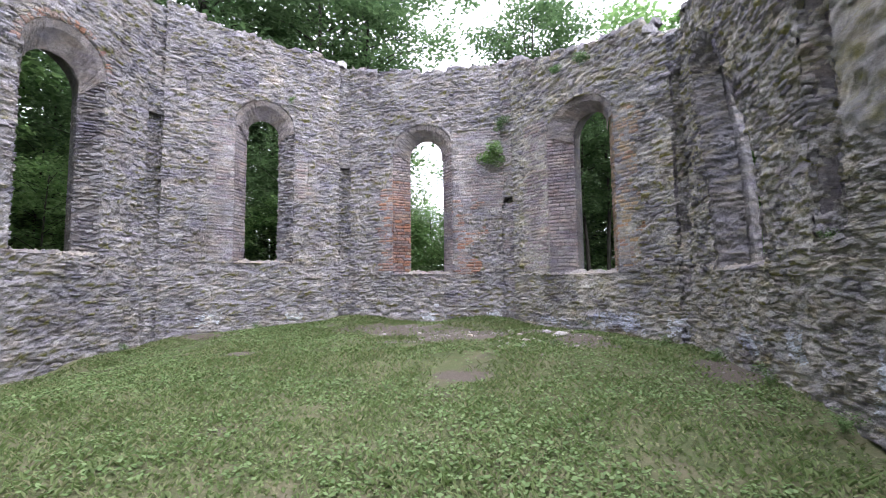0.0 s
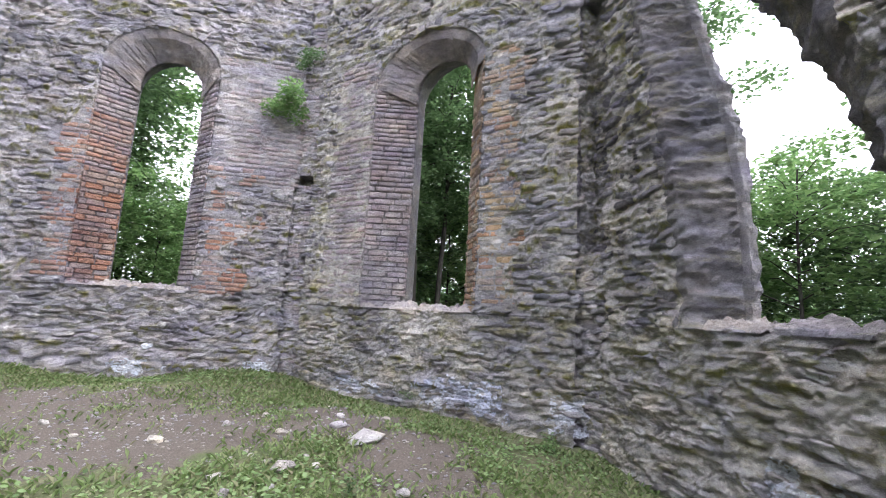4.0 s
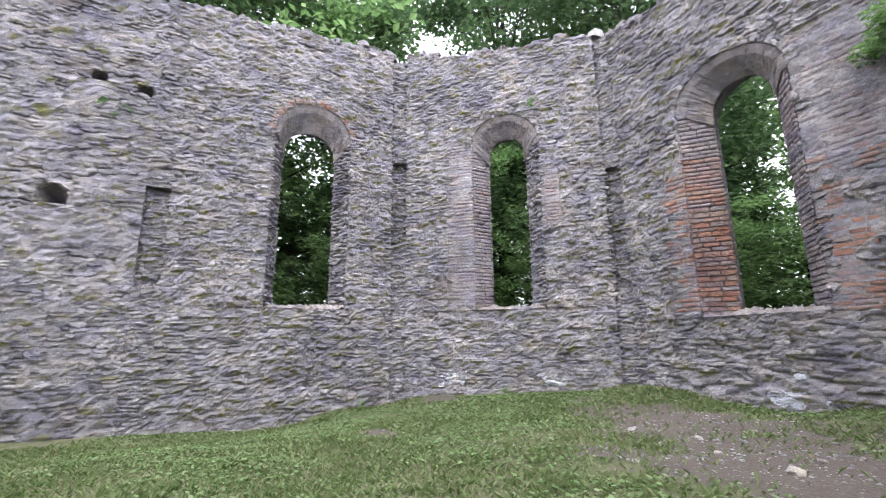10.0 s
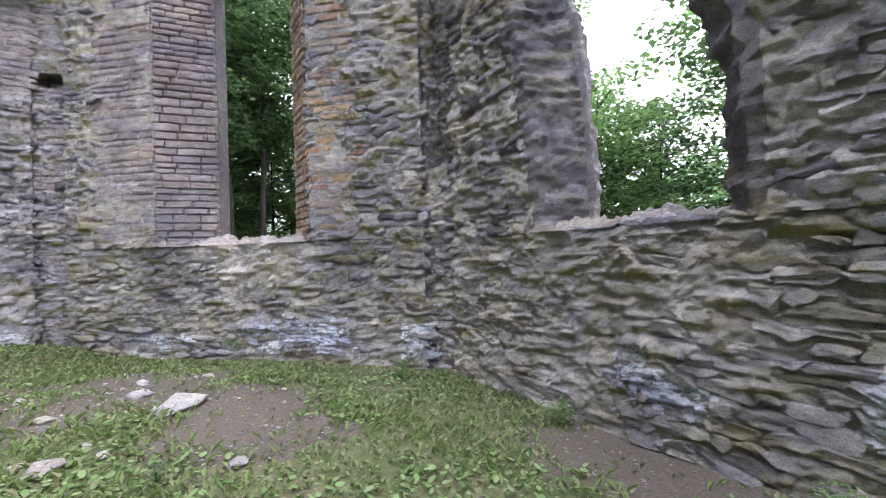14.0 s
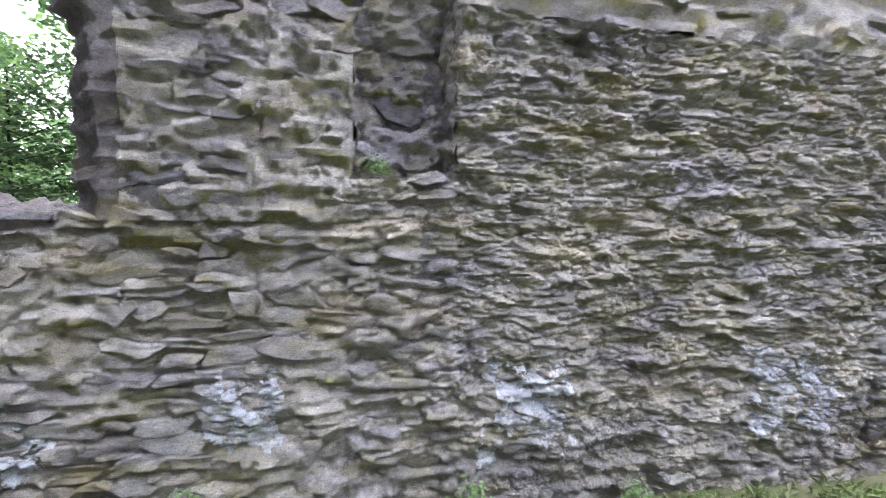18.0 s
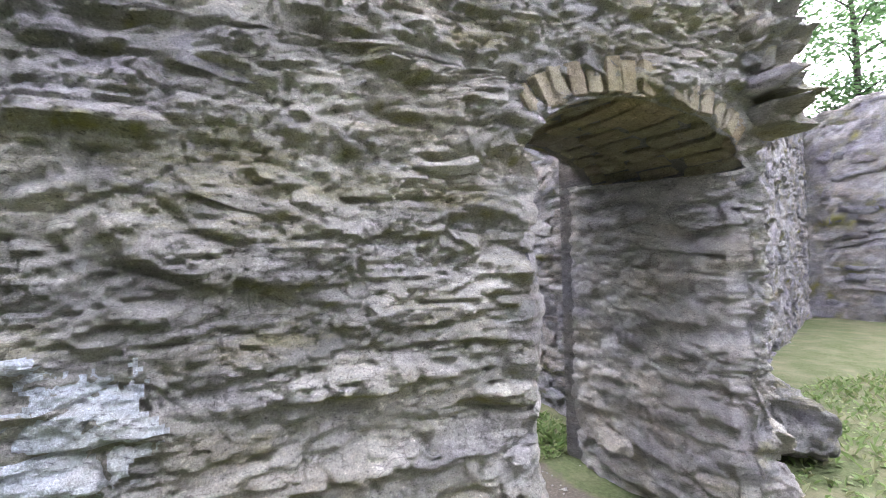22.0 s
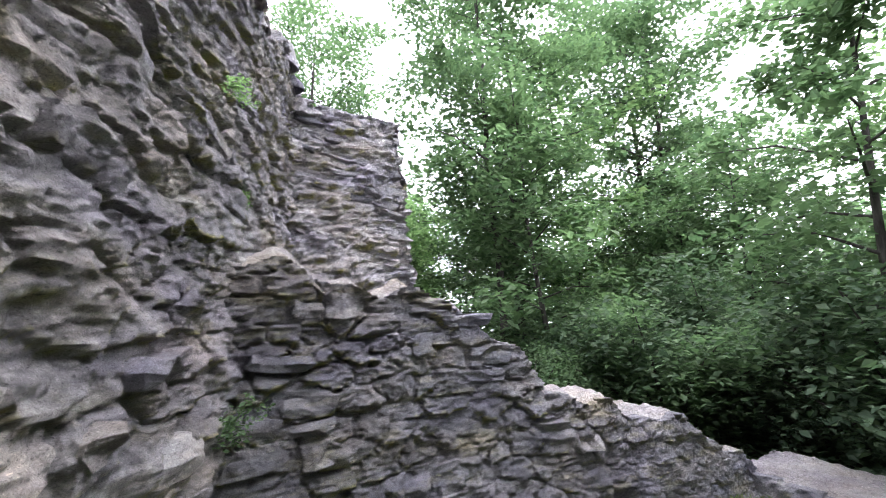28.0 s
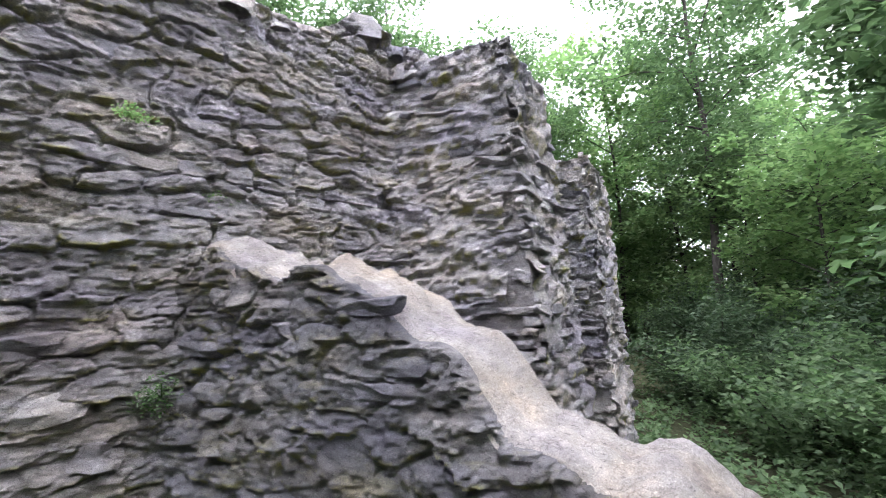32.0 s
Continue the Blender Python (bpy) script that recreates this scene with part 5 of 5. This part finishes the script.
def forest():
    rng = np.random.default_rng(11)
    placed = []
    
    def one(kind, x, y, s):
        t = rng.uniform(0, 6.28)
        s = tree_height(kind, x, y, s)
        if kind < 4 or kind > 5:
            tagged(put(TREES[kind if kind < 4 else kind - 2], x, y, s, t), group="woodland trees")
        else:
            tagged(put((SHRUB, SHRUB2)[kind - 4], x, y, s, t), group="woodland shrubs")
        placed.append((x, y))
    # Woodland round the apse, thick behind it.
    tries = 0
    while tries < 2600 and len(placed) < 70:
        tries += 1
        a = rng.uniform(-2.7, 3.3)
        r = rng.uniform(13.5, 36)
        x, y = 1 + r * math.cos(a), r * math.sin(a) - 1
        if x > 9 and y < 2 and (x < 16.5 or abs(y + 7) < 0.45 * (x - 8)):
            continue
        if -9 < x < 13 and y < 9.5 and y > -22:
            continue
        if any((x - p) ** 2 + (y - q) ** 2 < (2.5 + 0.07 * r) ** 2 for p, q in placed):
            continue
        if open_view(x, y):
            continue
        one(int(rng.choice([0, 1, 2, 3, 4, 5], p=[0.22, 0.1, 0.28, 0.06, 0.12, 0.22])), x, y, rng.uniform(0.75, 1.15))
    # Tall crowns seen over the apse walls.
    for x, y, k, s in ((-8.0, 13.6, 0, 1.5), (-12.8, 10.6, 1, 1.4), (-5.4, 14.6, 1, 1.2), (-11.4, 15.6, 0, 1.5), (-16.0, 5.0, 0, 1.6), (-15.2, 0.5, 2, 1.6), (-10.4, 2.4, 7, 0.75), (-10.6, -0.6, 7, 0.7), (-10.2, 6.0, 7, 0.75), (-8.4, 8.8, 7, 0.75), (-12.6, 3.8, 7, 0.95), (-6.2, 10.6, 7, 0.7), (-12.6, 7.6, 7, 0.9), (-13.5, -4.0, 1, 1.2), (-12.5, -8.5, 0, 1.4), (-11.8, -6.0, 2, 1.35), (-15.5, -2.0, 0, 1.5), (-7.6, 18.6, 0, 1.15), (3.8, 13.2, 0, 1.0), (5.4, 15.5, 0, 0.95), (11.8, 12.2, 2, 0.9), (-6, 17, 1, 1.5), (-13, 11, 1, 1.4), (5.7, 9.3, 3, 0.62), (6.6, 10.4, 3, 0.66), (7.4, 12.6, 7, 0.8), (6.0, 14.0, 7, 0.85), (10.6, 13.2, 7, 0.8)):
        one(k, x, y, s)
    # A thicket of low trees in the ride, and lighter crowns beside it.
    for x, y, k, s in ((-2.2, 17.0, 7, 0.85), (-4.4, 19.5, 7, 0.95), (-0.2, 20.5, 7, 0.9), (-3.0, 24.0, 7, 1.0), (-5.8, 23.0, 7, 1.05), (-1.5, 28.0, 7, 1.1), (-3.9, 12.6, 7, 0.8), (-6.6, 17.5, 7, 1.0), (-6.5, 29, 7, 1.2), (-0.6, 13.6, 7, 0.62), (2.4, 12.8, 7, 0.8), (3.2, 16.5, 2, 0.95), (6.0, 18.0, 0, 0.9), (1.8, 20, 0, 0.85), (14.6, 6.4, 7, 0.9), (16.4, 9.2, 7, 1.0), (13.4, 9.0, 7, 0.85), (18.0, 6.2, 6, 0.9), (19.5, 10.5, 6, 1.0), (16.5, 12.5, 6, 1.1), (21, 8, 6, 1.1)):
        one(k, x, y, s)
    # Low trees filling the gaps beneath the crowns.
    tries, low = 0, []
    while tries < 900 and len(low) < 40:
        tries += 1
        a = rng.uniform(-0.35, 3.6)
        r = rng.uniform(11.5, 27)
        x, y = 1 + r * math.cos(a), r * math.sin(a) - 1
        if (-9.5 < x < 12.5 and y < 10.0) or (x > 9 and y < 1.5 and x < 19):
            continue
        if open_view(x, y) or any((x - p) ** 2 + (y - q) ** 2 < 2.4 ** 2 for p, q in low):
            continue
        low.append((x, y))
        one(6, x, y, rng.uniform(0.7, 1.25))
    # A hedge of shrubs and saplings beyond the annex.
    for x, y, k, s in ((15.4, -6.2, 4, 1.1), (15.8, -8.2, 4, 1.0), (16.5, -4.6, 4, 1.2), (15.6, -3.0, 5, 1.2), (17.5, -9.8, 5, 1.2), (15.2, -10.4, 4, 1.0), (18, -7, 4, 1.3), (16.6, -1.5, 4, 1.3),
                       (14.9, -0.2, 5, 1.1), (13.4, 6.6, 4, 1.1), (15.3, 4.2, 4, 1.2), (12.4, 9.0, 4, 1.2), (17, 1.5, 4, 1.3), (14.2, 3.2, 5, 0.9), (19, -5, 5, 1.6), (20, -8, 5, 1.7), (19.5, -10.5, 5, 1.6), (18.2, -12, 4, 1.4), (21, -3, 5, 1.7), (17.4, -3.0, 4, 1.3), (22.5, -6.2, 5, 1.9), (23, -9.5, 5, 1.9), (16.4, -8.9, 5, 1.3), (13.9, -1.6, 5, 0.8), (13.0, 1.0, 5, 0.95), (12.3, 3.4, 4, 0.95)):
        one(k, x, y, s)
    for x, y, k, s in ((16.8, 2.2, 0, 0.95), (15.4, 1.0, 1, 0.7), (20.5, 3.2, 2, 1.0), (24, 2.5, 0, 1.1), (16.2, 0.2, 6, 1.0), (12.6, 8.9, 1, 0.85), (21.0, -9.0, 2, 0.62), (20.5, -12.4, 0, 0.68), (17.2, -12.8, 2, 0.6), (24.5, -10.5, 0, 0.7), (23, -5, 2, 0.62), (13.1, 11.6, 3, 0.9), (13.5, -14.5, 0, 0.7), (15.5, -18, 2, 0.8), (12.8, -23.5, 1, 0.8), (16.5, -22, 0, 0.9)):
        one(k, x, y, s)


forest()


def far_woods():
    """The woodland's far edge, closing the view between the trunks."""
    rng = np.random.default_rng(5)
    n = 260
    a = rng.uniform(0, 2 * math.pi, n)
    r = rng.uniform(42, 58, n)
    h = rng.uniform(0.5, 1.0, n) * (9 + 4 * np.sin(3 * a + 1))
    c = np.stack([r * np.cos(a), r * np.sin(a), h * rng.uniform(0.15, 0.8, n)], -1)
    a2 = rng.uniform(-0.2, 3.5, 240)
    r2 = rng.uniform(27, 38, 240)
    c2 = np.stack([r2 * np.cos(a2), r2 * np.sin(a2), rng.uniform(0.5, 5.5, 240)], -1)
    v, f = leaf_cards(rng, c, np.full(n, 3.4), 34000, 0.9, 0.8)
    v2, f2 = leaf_cards(rng, c2, np.full(240, 2.3), 30000, 0.45, 0.8)
    v, f = np.concatenate([v, v2]), np.concatenate([f, f2 + len(v)])
    tagged(new("far_woodland", mesh_of("far_woodland", v, f, M_LEAF)), "distant belt of green woodland foliage", "woodland", kind="stuff")


far_woods()
for t in TREES + [SHRUB, SHRUB2]:
    t.location = (RNG.uniform(-30, -20), RNG.uniform(14, 26), 0)
    t.location.z = ground_z(t.location.x, t.location.y) - 0.05
SAPLING.location = (15.6, -5.9, ground_z(15.6, -5.9) - 0.05)

elder = bush("elder_bush", 9, 4.5, 2.05, 12500, 0.14, M_LEAF_LIGHT, "flowering elder bush with flat cream blossom heads", "bush")
elder.location = (14.5, -9.9, ground_z(14.5, -9.9))


def umbel(rng, parent, p, r):
    n = 70
    a, k = rng.uniform(0, 6.28, n), np.sqrt(rng.uniform(0, 1, n)) * r
    c = np.stack([k * np.cos(a), k * np.sin(a), 0.03 - 0.25 * k * k / r + rng.normal(0, 0.008, n)], -1)
    v, f = leaf_cards(rng, c, np.full(n, 0.01), n, 0.055)
    v = v + np.array(p)
    ob = new("blossom", mesh_of("blossom", v, f, M_BLOSSOM))
    ob.parent = parent


rng_e = np.random.default_rng(4)
for i in range(70):
    az = rng_e.uniform(1.7, 4.6)
    zz = rng_e.uniform(1.8, 4.4)
    rr = 1.85 * math.sqrt(max(0.1, 1 - ((zz - 2.1) / 2.8) ** 2)) + rng_e.uniform(-0.1, 0.2)
    umbel(rng_e, elder, (rr * math.cos(az), rr * math.sin(az), zz), rng_e.uniform(0.12, 0.22))


# ---- grass, stones and small plants ----
def grass_field():
    rng = np.random.default_rng(21)
    V, F = [], []
    n = 0
    total = 160000
    x = rng.uniform(-7, 7.1, total)
    y = rng.uniform(-6.8, 7.1, total)
    keep = (np.abs(x) + np.abs(y) < np.where((x > 3) & (y < 0), 12.5, 9.9)) & (vnoise(x * 0.8 + 40, y * 0.8) + 0.35 * vnoise(x * 3, y * 3) + rng.uniform(-0.2, 0.2, total) > 0.42)
    x2, y2 = rng.uniform(8.4, 13.75, 42000), rng.uniform(-9.3, -5.2, 42000)
    k2 = vnoise(x2 * 1.3 + 9, y2 * 1.3) + 0.3 * vnoise(x2 * 4, y2 * 4) > 0.24
    x3, y3 = rng.uniform(1.5, 8.6, 30000), rng.uniform(-17, -6.8, 30000)
    k3 = (x3 < 7.6 - 0.41 * (y3 + 9.4)) & ((x3 < 7.0) | (y3 < -9.8))
    px, py = np.concatenate([x[keep], x2[k2], x3[k3]]), np.concatenate([y[keep], y2[k2], y3[k3]])
    bare = np.array([trodden(a, b) for a, b in zip(px, py)])
    grown = rng.uniform(0.15, 1.1, len(px)) > bare
    px, py = px[grown], py[grown]
    m = len(px)
    pz = np.array([ground_z(a, b) for a, b in zip(px, py)])
    az = rng.uniform(0, 6.28, m)
    L = rng.uniform(0.022, 0.055, m) * (1 + vnoise(px * 1.7, py * 1.7))
    wide = rng.uniform(0.006, 0.02, m)
    clover = rng.uniform(0, 1, m) < 0.45
    L = np.where(clover, L * 0.7, L)
    wide = np.where(clover, 0.017, wide)
    rise = np.where(clover, 0.35, 0.9)
    d = np.stack([np.cos(az), np.sin(az), np.zeros(m)], -1)
    sd = np.stack([-np.sin(az), np.cos(az), np.zeros(m)], -1)
    p = np.stack([px, py, pz - 0.004], -1)
    up = np.array((0, 0, 1.0))
    mid = p + d * (L * 0.35)[:, None] + up * (L * rise * 0.7)[:, None]
    tip = p + d * (L * 0.95)[:, None] + up * (L * rise)[:, None]
    v = np.stack([p, mid + sd * wide[:, None], tip, mid - sd * wide[:, None]], 1).reshape(-1, 3)
    i = 4 * np.arange(m)[:, None]
    f = np.concatenate([i + np.array((0, 1, 2)), i + np.array((0, 2, 3))])
    ob = new("grass", mesh_of("grass", v, f, M_GRASS))
    tagged(ob, "short grass and clover growing in patches", "grass", kind="stuff")


def clover_field():
    """Broad flat leaves of low herbs in loose patches through the grass."""
    rng = np.random.default_rng(23)
    n = 90000
    x, y = rng.uniform(-6.9, 6.9, n), rng.uniform(-6.8, 6.9, n)
    keep = (np.abs(x) + np.abs(y) < np.where((x > 3) & (y < 0), 12.5, 9.7)) & (vnoise(x * 0.55 + 80, y * 0.7) + 0.5 * vnoise(x * 2.3, y * 2.3 + 9) + rng.uniform(-0.25, 0.2, n) > 0.8)
    x, y = x[keep], y[keep]
    grown = rng.uniform(0.05, 0.8, len(x)) > np.array([trodden(a, b) for a, b in zip(x, y)])
    x, y = x[grown], y[grown]
    m = len(x)
    z = np.array([ground_z(a, b) for a, b in zip(x, y)]) + rng.uniform(0.012, 0.06, m)
    az, tip = rng.uniform(0, 6.28, m), rng.uniform(-0.5, 0.35, m)
    r = 0.011 + 0.017 * rng.uniform(0, 1, m) ** 2
    a = np.stack([np.cos(az), np.sin(az), tip], -1) * r[:, None]
    b = np.stack([-np.sin(az), np.cos(az), rng.uniform(-0.4, 0.4, m)], -1) * r[:, None]
    p = np.stack([x, y, z], -1)
    v = np.stack([p - a * 1.3, p - a * 0.3 + b * 0.8, p + a * 0.8 + b * 0.6, p + a * 1.2, p + a * 0.8 - b * 0.6, p - a * 0.3 - b * 0.8], 1).reshape(-1, 3)
    i = 6 * np.arange(m)[:, None]
    f = np.concatenate([i + np.array(t) for t in ((0, 1, 5), (1, 2, 5), (2, 4, 5), (2, 3, 4))])
    tagged(new("clover", mesh_of("clover", v, f, M_CLOVER)), "broad-leaved clover and plantain among the grass", "clover", kind="stuff")


grass_field()
clover_field()


def gravel_field():
    """Grit and small stone chips on the trodden earth."""
    rng = np.random.default_rng(77)
    x = np.concatenate([rng.uniform(-3, 7, 14000), rng.uniform(6, 12.5, 5000)])
    y = np.concatenate([rng.uniform(0, 6.5, 14000), rng.uniform(-9, -6.2, 5000)])
    bare = np.array([trodden(a, b) for a, b in zip(x, y)])
    keep = (rng.uniform(0.1, 1.6, len(x)) < bare) | (rng.uniform(0, 1, len(x)) < 0.03)
    keep &= np.abs(x) + np.abs(y) < np.where(y > 0, 9.3, 99)
    x, y = x[keep], y[keep]
    m = len(x)
    z = np.array([ground_z(a, b) for a, b in zip(x, y)])
    r = 0.007 + 0.022 * rng.uniform(0, 1, m) ** 4
    az = rng.uniform(0, 6.28, m)
    ring = [np.stack([x + r * q * np.cos(az + k), y + r * q * np.sin(az + k), z + r * 0.15], -1) for k, q in ((0, 1.3), (1.3, 0.8), (2.6, 1.1), (3.9, 0.9), (5.1, 0.8))]
    top = np.stack([x + r * 0.2 * np.cos(az), y + r * 0.2 * np.sin(az), z + r * 0.75], -1)
    v = np.stack(ring + [top], 1).reshape(-1, 3)
    i = 6 * np.arange(m)[:, None]
    f = np.concatenate([i + np.array((k, (k + 1) % 5, 5)) for k in range(5)])
    tagged(new("gravel", mesh_of("gravel", v, f, M_RUBBLE)), "small grey stone chips scattered on bare earth", "gravel", kind="stuff")


gravel_field()


def undergrowth():
    """Low weeds and seedlings on the woodland floor beyond the annex."""
    rng = np.random.default_rng(31)
    n = 900
    x, y = rng.uniform(10.8, 19, n), rng.uniform(-4.2, 9, n)
    c = np.array([(a, b, ground_z(a, b) + rng.uniform(0.03, 0.22)) for a, b in zip(x, y)])
    v, f = leaf_cards(rng, c, rng.uniform(0.15, 0.4, n), 30000, 0.09, 0.5)
    v[:, 2] = np.maximum(v[:, 2], np.repeat(v[:, 2].reshape(-1, 4).min(1), 4))
    tagged(new("undergrowth", mesh_of("undergrowth", v, f, M_LEAF)), "low green weeds covering the woodland floor", "undergrowth", kind="stuff")


undergrowth()


def rock_mesh(name, seed, material, rough=0.22, cuts=3):
    """A broken block: a cube cut by slanting planes, then chipped and pitted."""
    rng = np.random.default_rng(seed)
    bm = bmesh.new()
    bmesh.ops.create_icosphere(bm, subdivisions=cuts, radius=0.6)
    planes = [(Vector(rng.normal(size=3)).normalized(), rng.uniform(0.3, 0.44)) for _ in range(14)]
    off = Vector(rng.uniform(0, 50, 3))
    for v in bm.verts:
        v.co += v.co.normalized() * rough * 0.35 * noise.fractal(v.co * 2.2 + off, 1.0, 2.0, 3)
        for nrm, dist in planes:
            k = v.co.dot(nrm)
            if k > dist:
                v.co -= nrm * (k - dist)
        v.co += v.co.normalized() * rough * 0.12 * noise.fractal(v.co * 9 + off, 0.8, 2.1, 4)
    me = bpy.data.meshes.new(name)
    bm.to_mesh(me)
    bm.free()
    me.materials.append(material)
    return me


M_PALE_ROCK = masonry("pale_limestone", [(0.5, 0.48, 0.44), (0.6, 0.58, 0.54), (0.42, 0.39, 0.35)], stain=(0.36, 0.33, 0.3), pale=0.5)
ROCKS = [rock_mesh("loose_stone", k, M_PALE_ROCK, cuts=2) for k in range(5)]
BIG = rock_mesh("boulder", 31, M_PALE_ROCK)
BIG_DARK = rock_mesh("boulder", 32, M_MOSSY, 0.5, 5)
WHITE = rock_mesh("boulder", 33, M_PALE_ROCK, 0.45, 5)


def rock(me, x, y, sx, sy, sz, turn, label, name="loose_stone", lift=0.25, group="loose stones on the grass"):
    ob = new(name, me)
    ob.location = (x, y, ground_z(x, y) + sz * lift)
    ob.scale = (sx, sy, sz)
    ob.rotation_euler = (0.1, -0.1, turn)
    tagged(ob, label, "stone", group)
    return ob


rock(BIG, 4.33, 2.75, 0.46, 0.35, 0.17, 0.4, "flat pale limestone block lying on the grass", "flat_stone")
rock(ROCKS[0], 3.56, 2.07, 0.25, 0.2, 0.12, 1.1, "pale buff stone lying on the grass")
rock(ROCKS[1], 4.02, 3.3, 0.22, 0.16, 0.09, 0.2, "small pale stone half sunk in earth")
rock(ROCKS[2], -0.3, 3.9, 0.2, 0.13, 0.09, 0.5, "small white stone on bare earth")
rock(ROCKS[3], 2.2, 2.95, 0.22, 0.16, 0.1, 2.0, "small pinkish stone on bare earth")
rng_r = np.random.default_rng(77)
for i in range(46):
    a, r = rng_r.uniform(0, 6.28), rng_r.uniform(0, 1)
    x, y = 3.0 + 2.6 * math.sqrt(r) * math.cos(a), 3.0 + 2.2 * math.sqrt(r) * math.sin(a)
    if i > 34:
        x, y = rng_r.uniform(9.6, 12.4), rng_r.uniform(-9, -5.6)
    w = rng_r.uniform(0.04, 0.12)
    rock(ROCKS[i % 5], x, y, w * 1.3, w, w * 0.7, a, "small pale stone scattered on the ground")
rock(WHITE, 7.58, -9.62, 0.5, 0.4, 0.32, 0.7, "broken white limestone block beside the doorway", "boulder", 0.3, "fallen blocks")
rock(WHITE, 7.62, -9.66, 0.46, 0.36, 0.3, 2.2, "broken white limestone block beside the doorway", "boulder", 0.95, "fallen blocks")
rock(BIG_DARK, 7.92, -10.35, 0.72, 0.66, 0.8, 0.3, "large mossy fallen masonry block", "boulder", 0.24, "fallen blocks")
for x, y, w in ((9.9, -5.45, 0.5), (10.6, -5.5, 0.35), (11.5, -5.55, 0.3), (12.3, -6.3, 0.3), (12.2, -7.3, 0.26), (11.6, -8.3, 0.3)):
    rock(BIG_DARK, x, y, w, w * 0.7, w * 0.5, x, "grey stone fallen at the foot of the annex wall", "fallen_stone", 0.3, "fallen stones")


def tuft(name, p, out, size, count, material, label, seed, droop=0.2):
    rng = np.random.default_rng(seed)
    root = new(name)
    root.location = p
    for _ in range(5):
        c = np.array([np.array(out) * size * rng.uniform(0.05, 0.5) + rng.normal(0, size * 0.22, 3)])
        stem, sf = tube([(0, 0, 0), c[0] * 0.5 + (0, 0, 0.1 * size), c[0]], [0.006, 0.004, 0.002], 4)
        v, f = leaf_cards(rng, np.repeat(c, 3, 0), np.full(3, size * 0.46), count // 2, size * 0.12, 0.8)
        k = len(stem)
        ob = new("leafy_stem", mesh_of("leafy_stem", [*stem, *v], [*sf, *(f + k)], material))
        ob.parent = root
    tagged(root, label, "plant", "wall plants")


tuft("wall_shrub", (2.55, 7.02, 6.0), (0, -1, 0), 0.62, 520, M_LEAF_LIGHT, "bushy green shrub rooted in the apse wall", 1)
tuft("wall_plant", (2.75, 6.95, 7.1), (0, -1, 0), 0.4, 260, M_LEAF, "trailing green plant rooted in the apse wall", 2)
tuft("wall_plant", (-4.3, 5.75, 8.15), (0.7, -0.7, 0), 0.22, 160, M_LEAF_LIGHT, "small green plant rooted above a window", 3)
tuft("wall_plant", (4.6, 5.4, 8.0), (-0.7, -0.7, 0), 0.3, 200, M_LEAF, "dry green plant hanging from the wall top", 4)
tuft("wall_plant", (5.3, 4.7, 7.9), (-0.7, -0.7, 0), 0.35, 220, M_LEAF, "dry green plant hanging from the wall top", 5)
tuft("fern", (7.12, -6.0, 2.42), (-1, 0, 0), 0.2, 200, M_LEAF_LIGHT, "fresh fern growing in a hollow of the wall", 6)
tuft("fern", (7.3, -1.85, 2.2), (-1, 0, 0), 0.2, 130, M_LEAF_LIGHT, "small fern growing in a hollow of the wall", 7)
tuft("wall_plant", (9.2, -5.3, 1.2), (0.5, -0.8, 0), 0.22, 150, M_LEAF, "small fern in the corner of the annex", 8)
tuft("wall_plant", (9.12, -5.0, 2.45), (1, 0, 0), 0.18, 110, M_LEAF_LIGHT, "small green plant on the outer wall", 9)
tuft("wall_plant", (9.12, -5.6, 2.9), (1, 0, 0), 0.16, 90, M_LEAF_LIGHT, "small green plant on the outer wall", 10)
tuft("weed", (4.15, 1.48, 0.45), (0, 0, 1), 0.16, 60, M_LEAF, "broad-leaved weed in the grass", 11)
for k, (x, y) in enumerate(((6.9, -0.9), (6.95, -2.3), (6.6, 3.0), (-6.7, 1.9), (-5.0, 5.0), (6.95, -3.5), (5.2, 5.0), (6.9, 0.9))):
    tuft("weed", (x, y, ground_z(x, y) + 0.05), (0, 0, 1), 0.24, 130, M_LEAF_LIGHT, "green weeds at the foot of the wall", 20 + k)
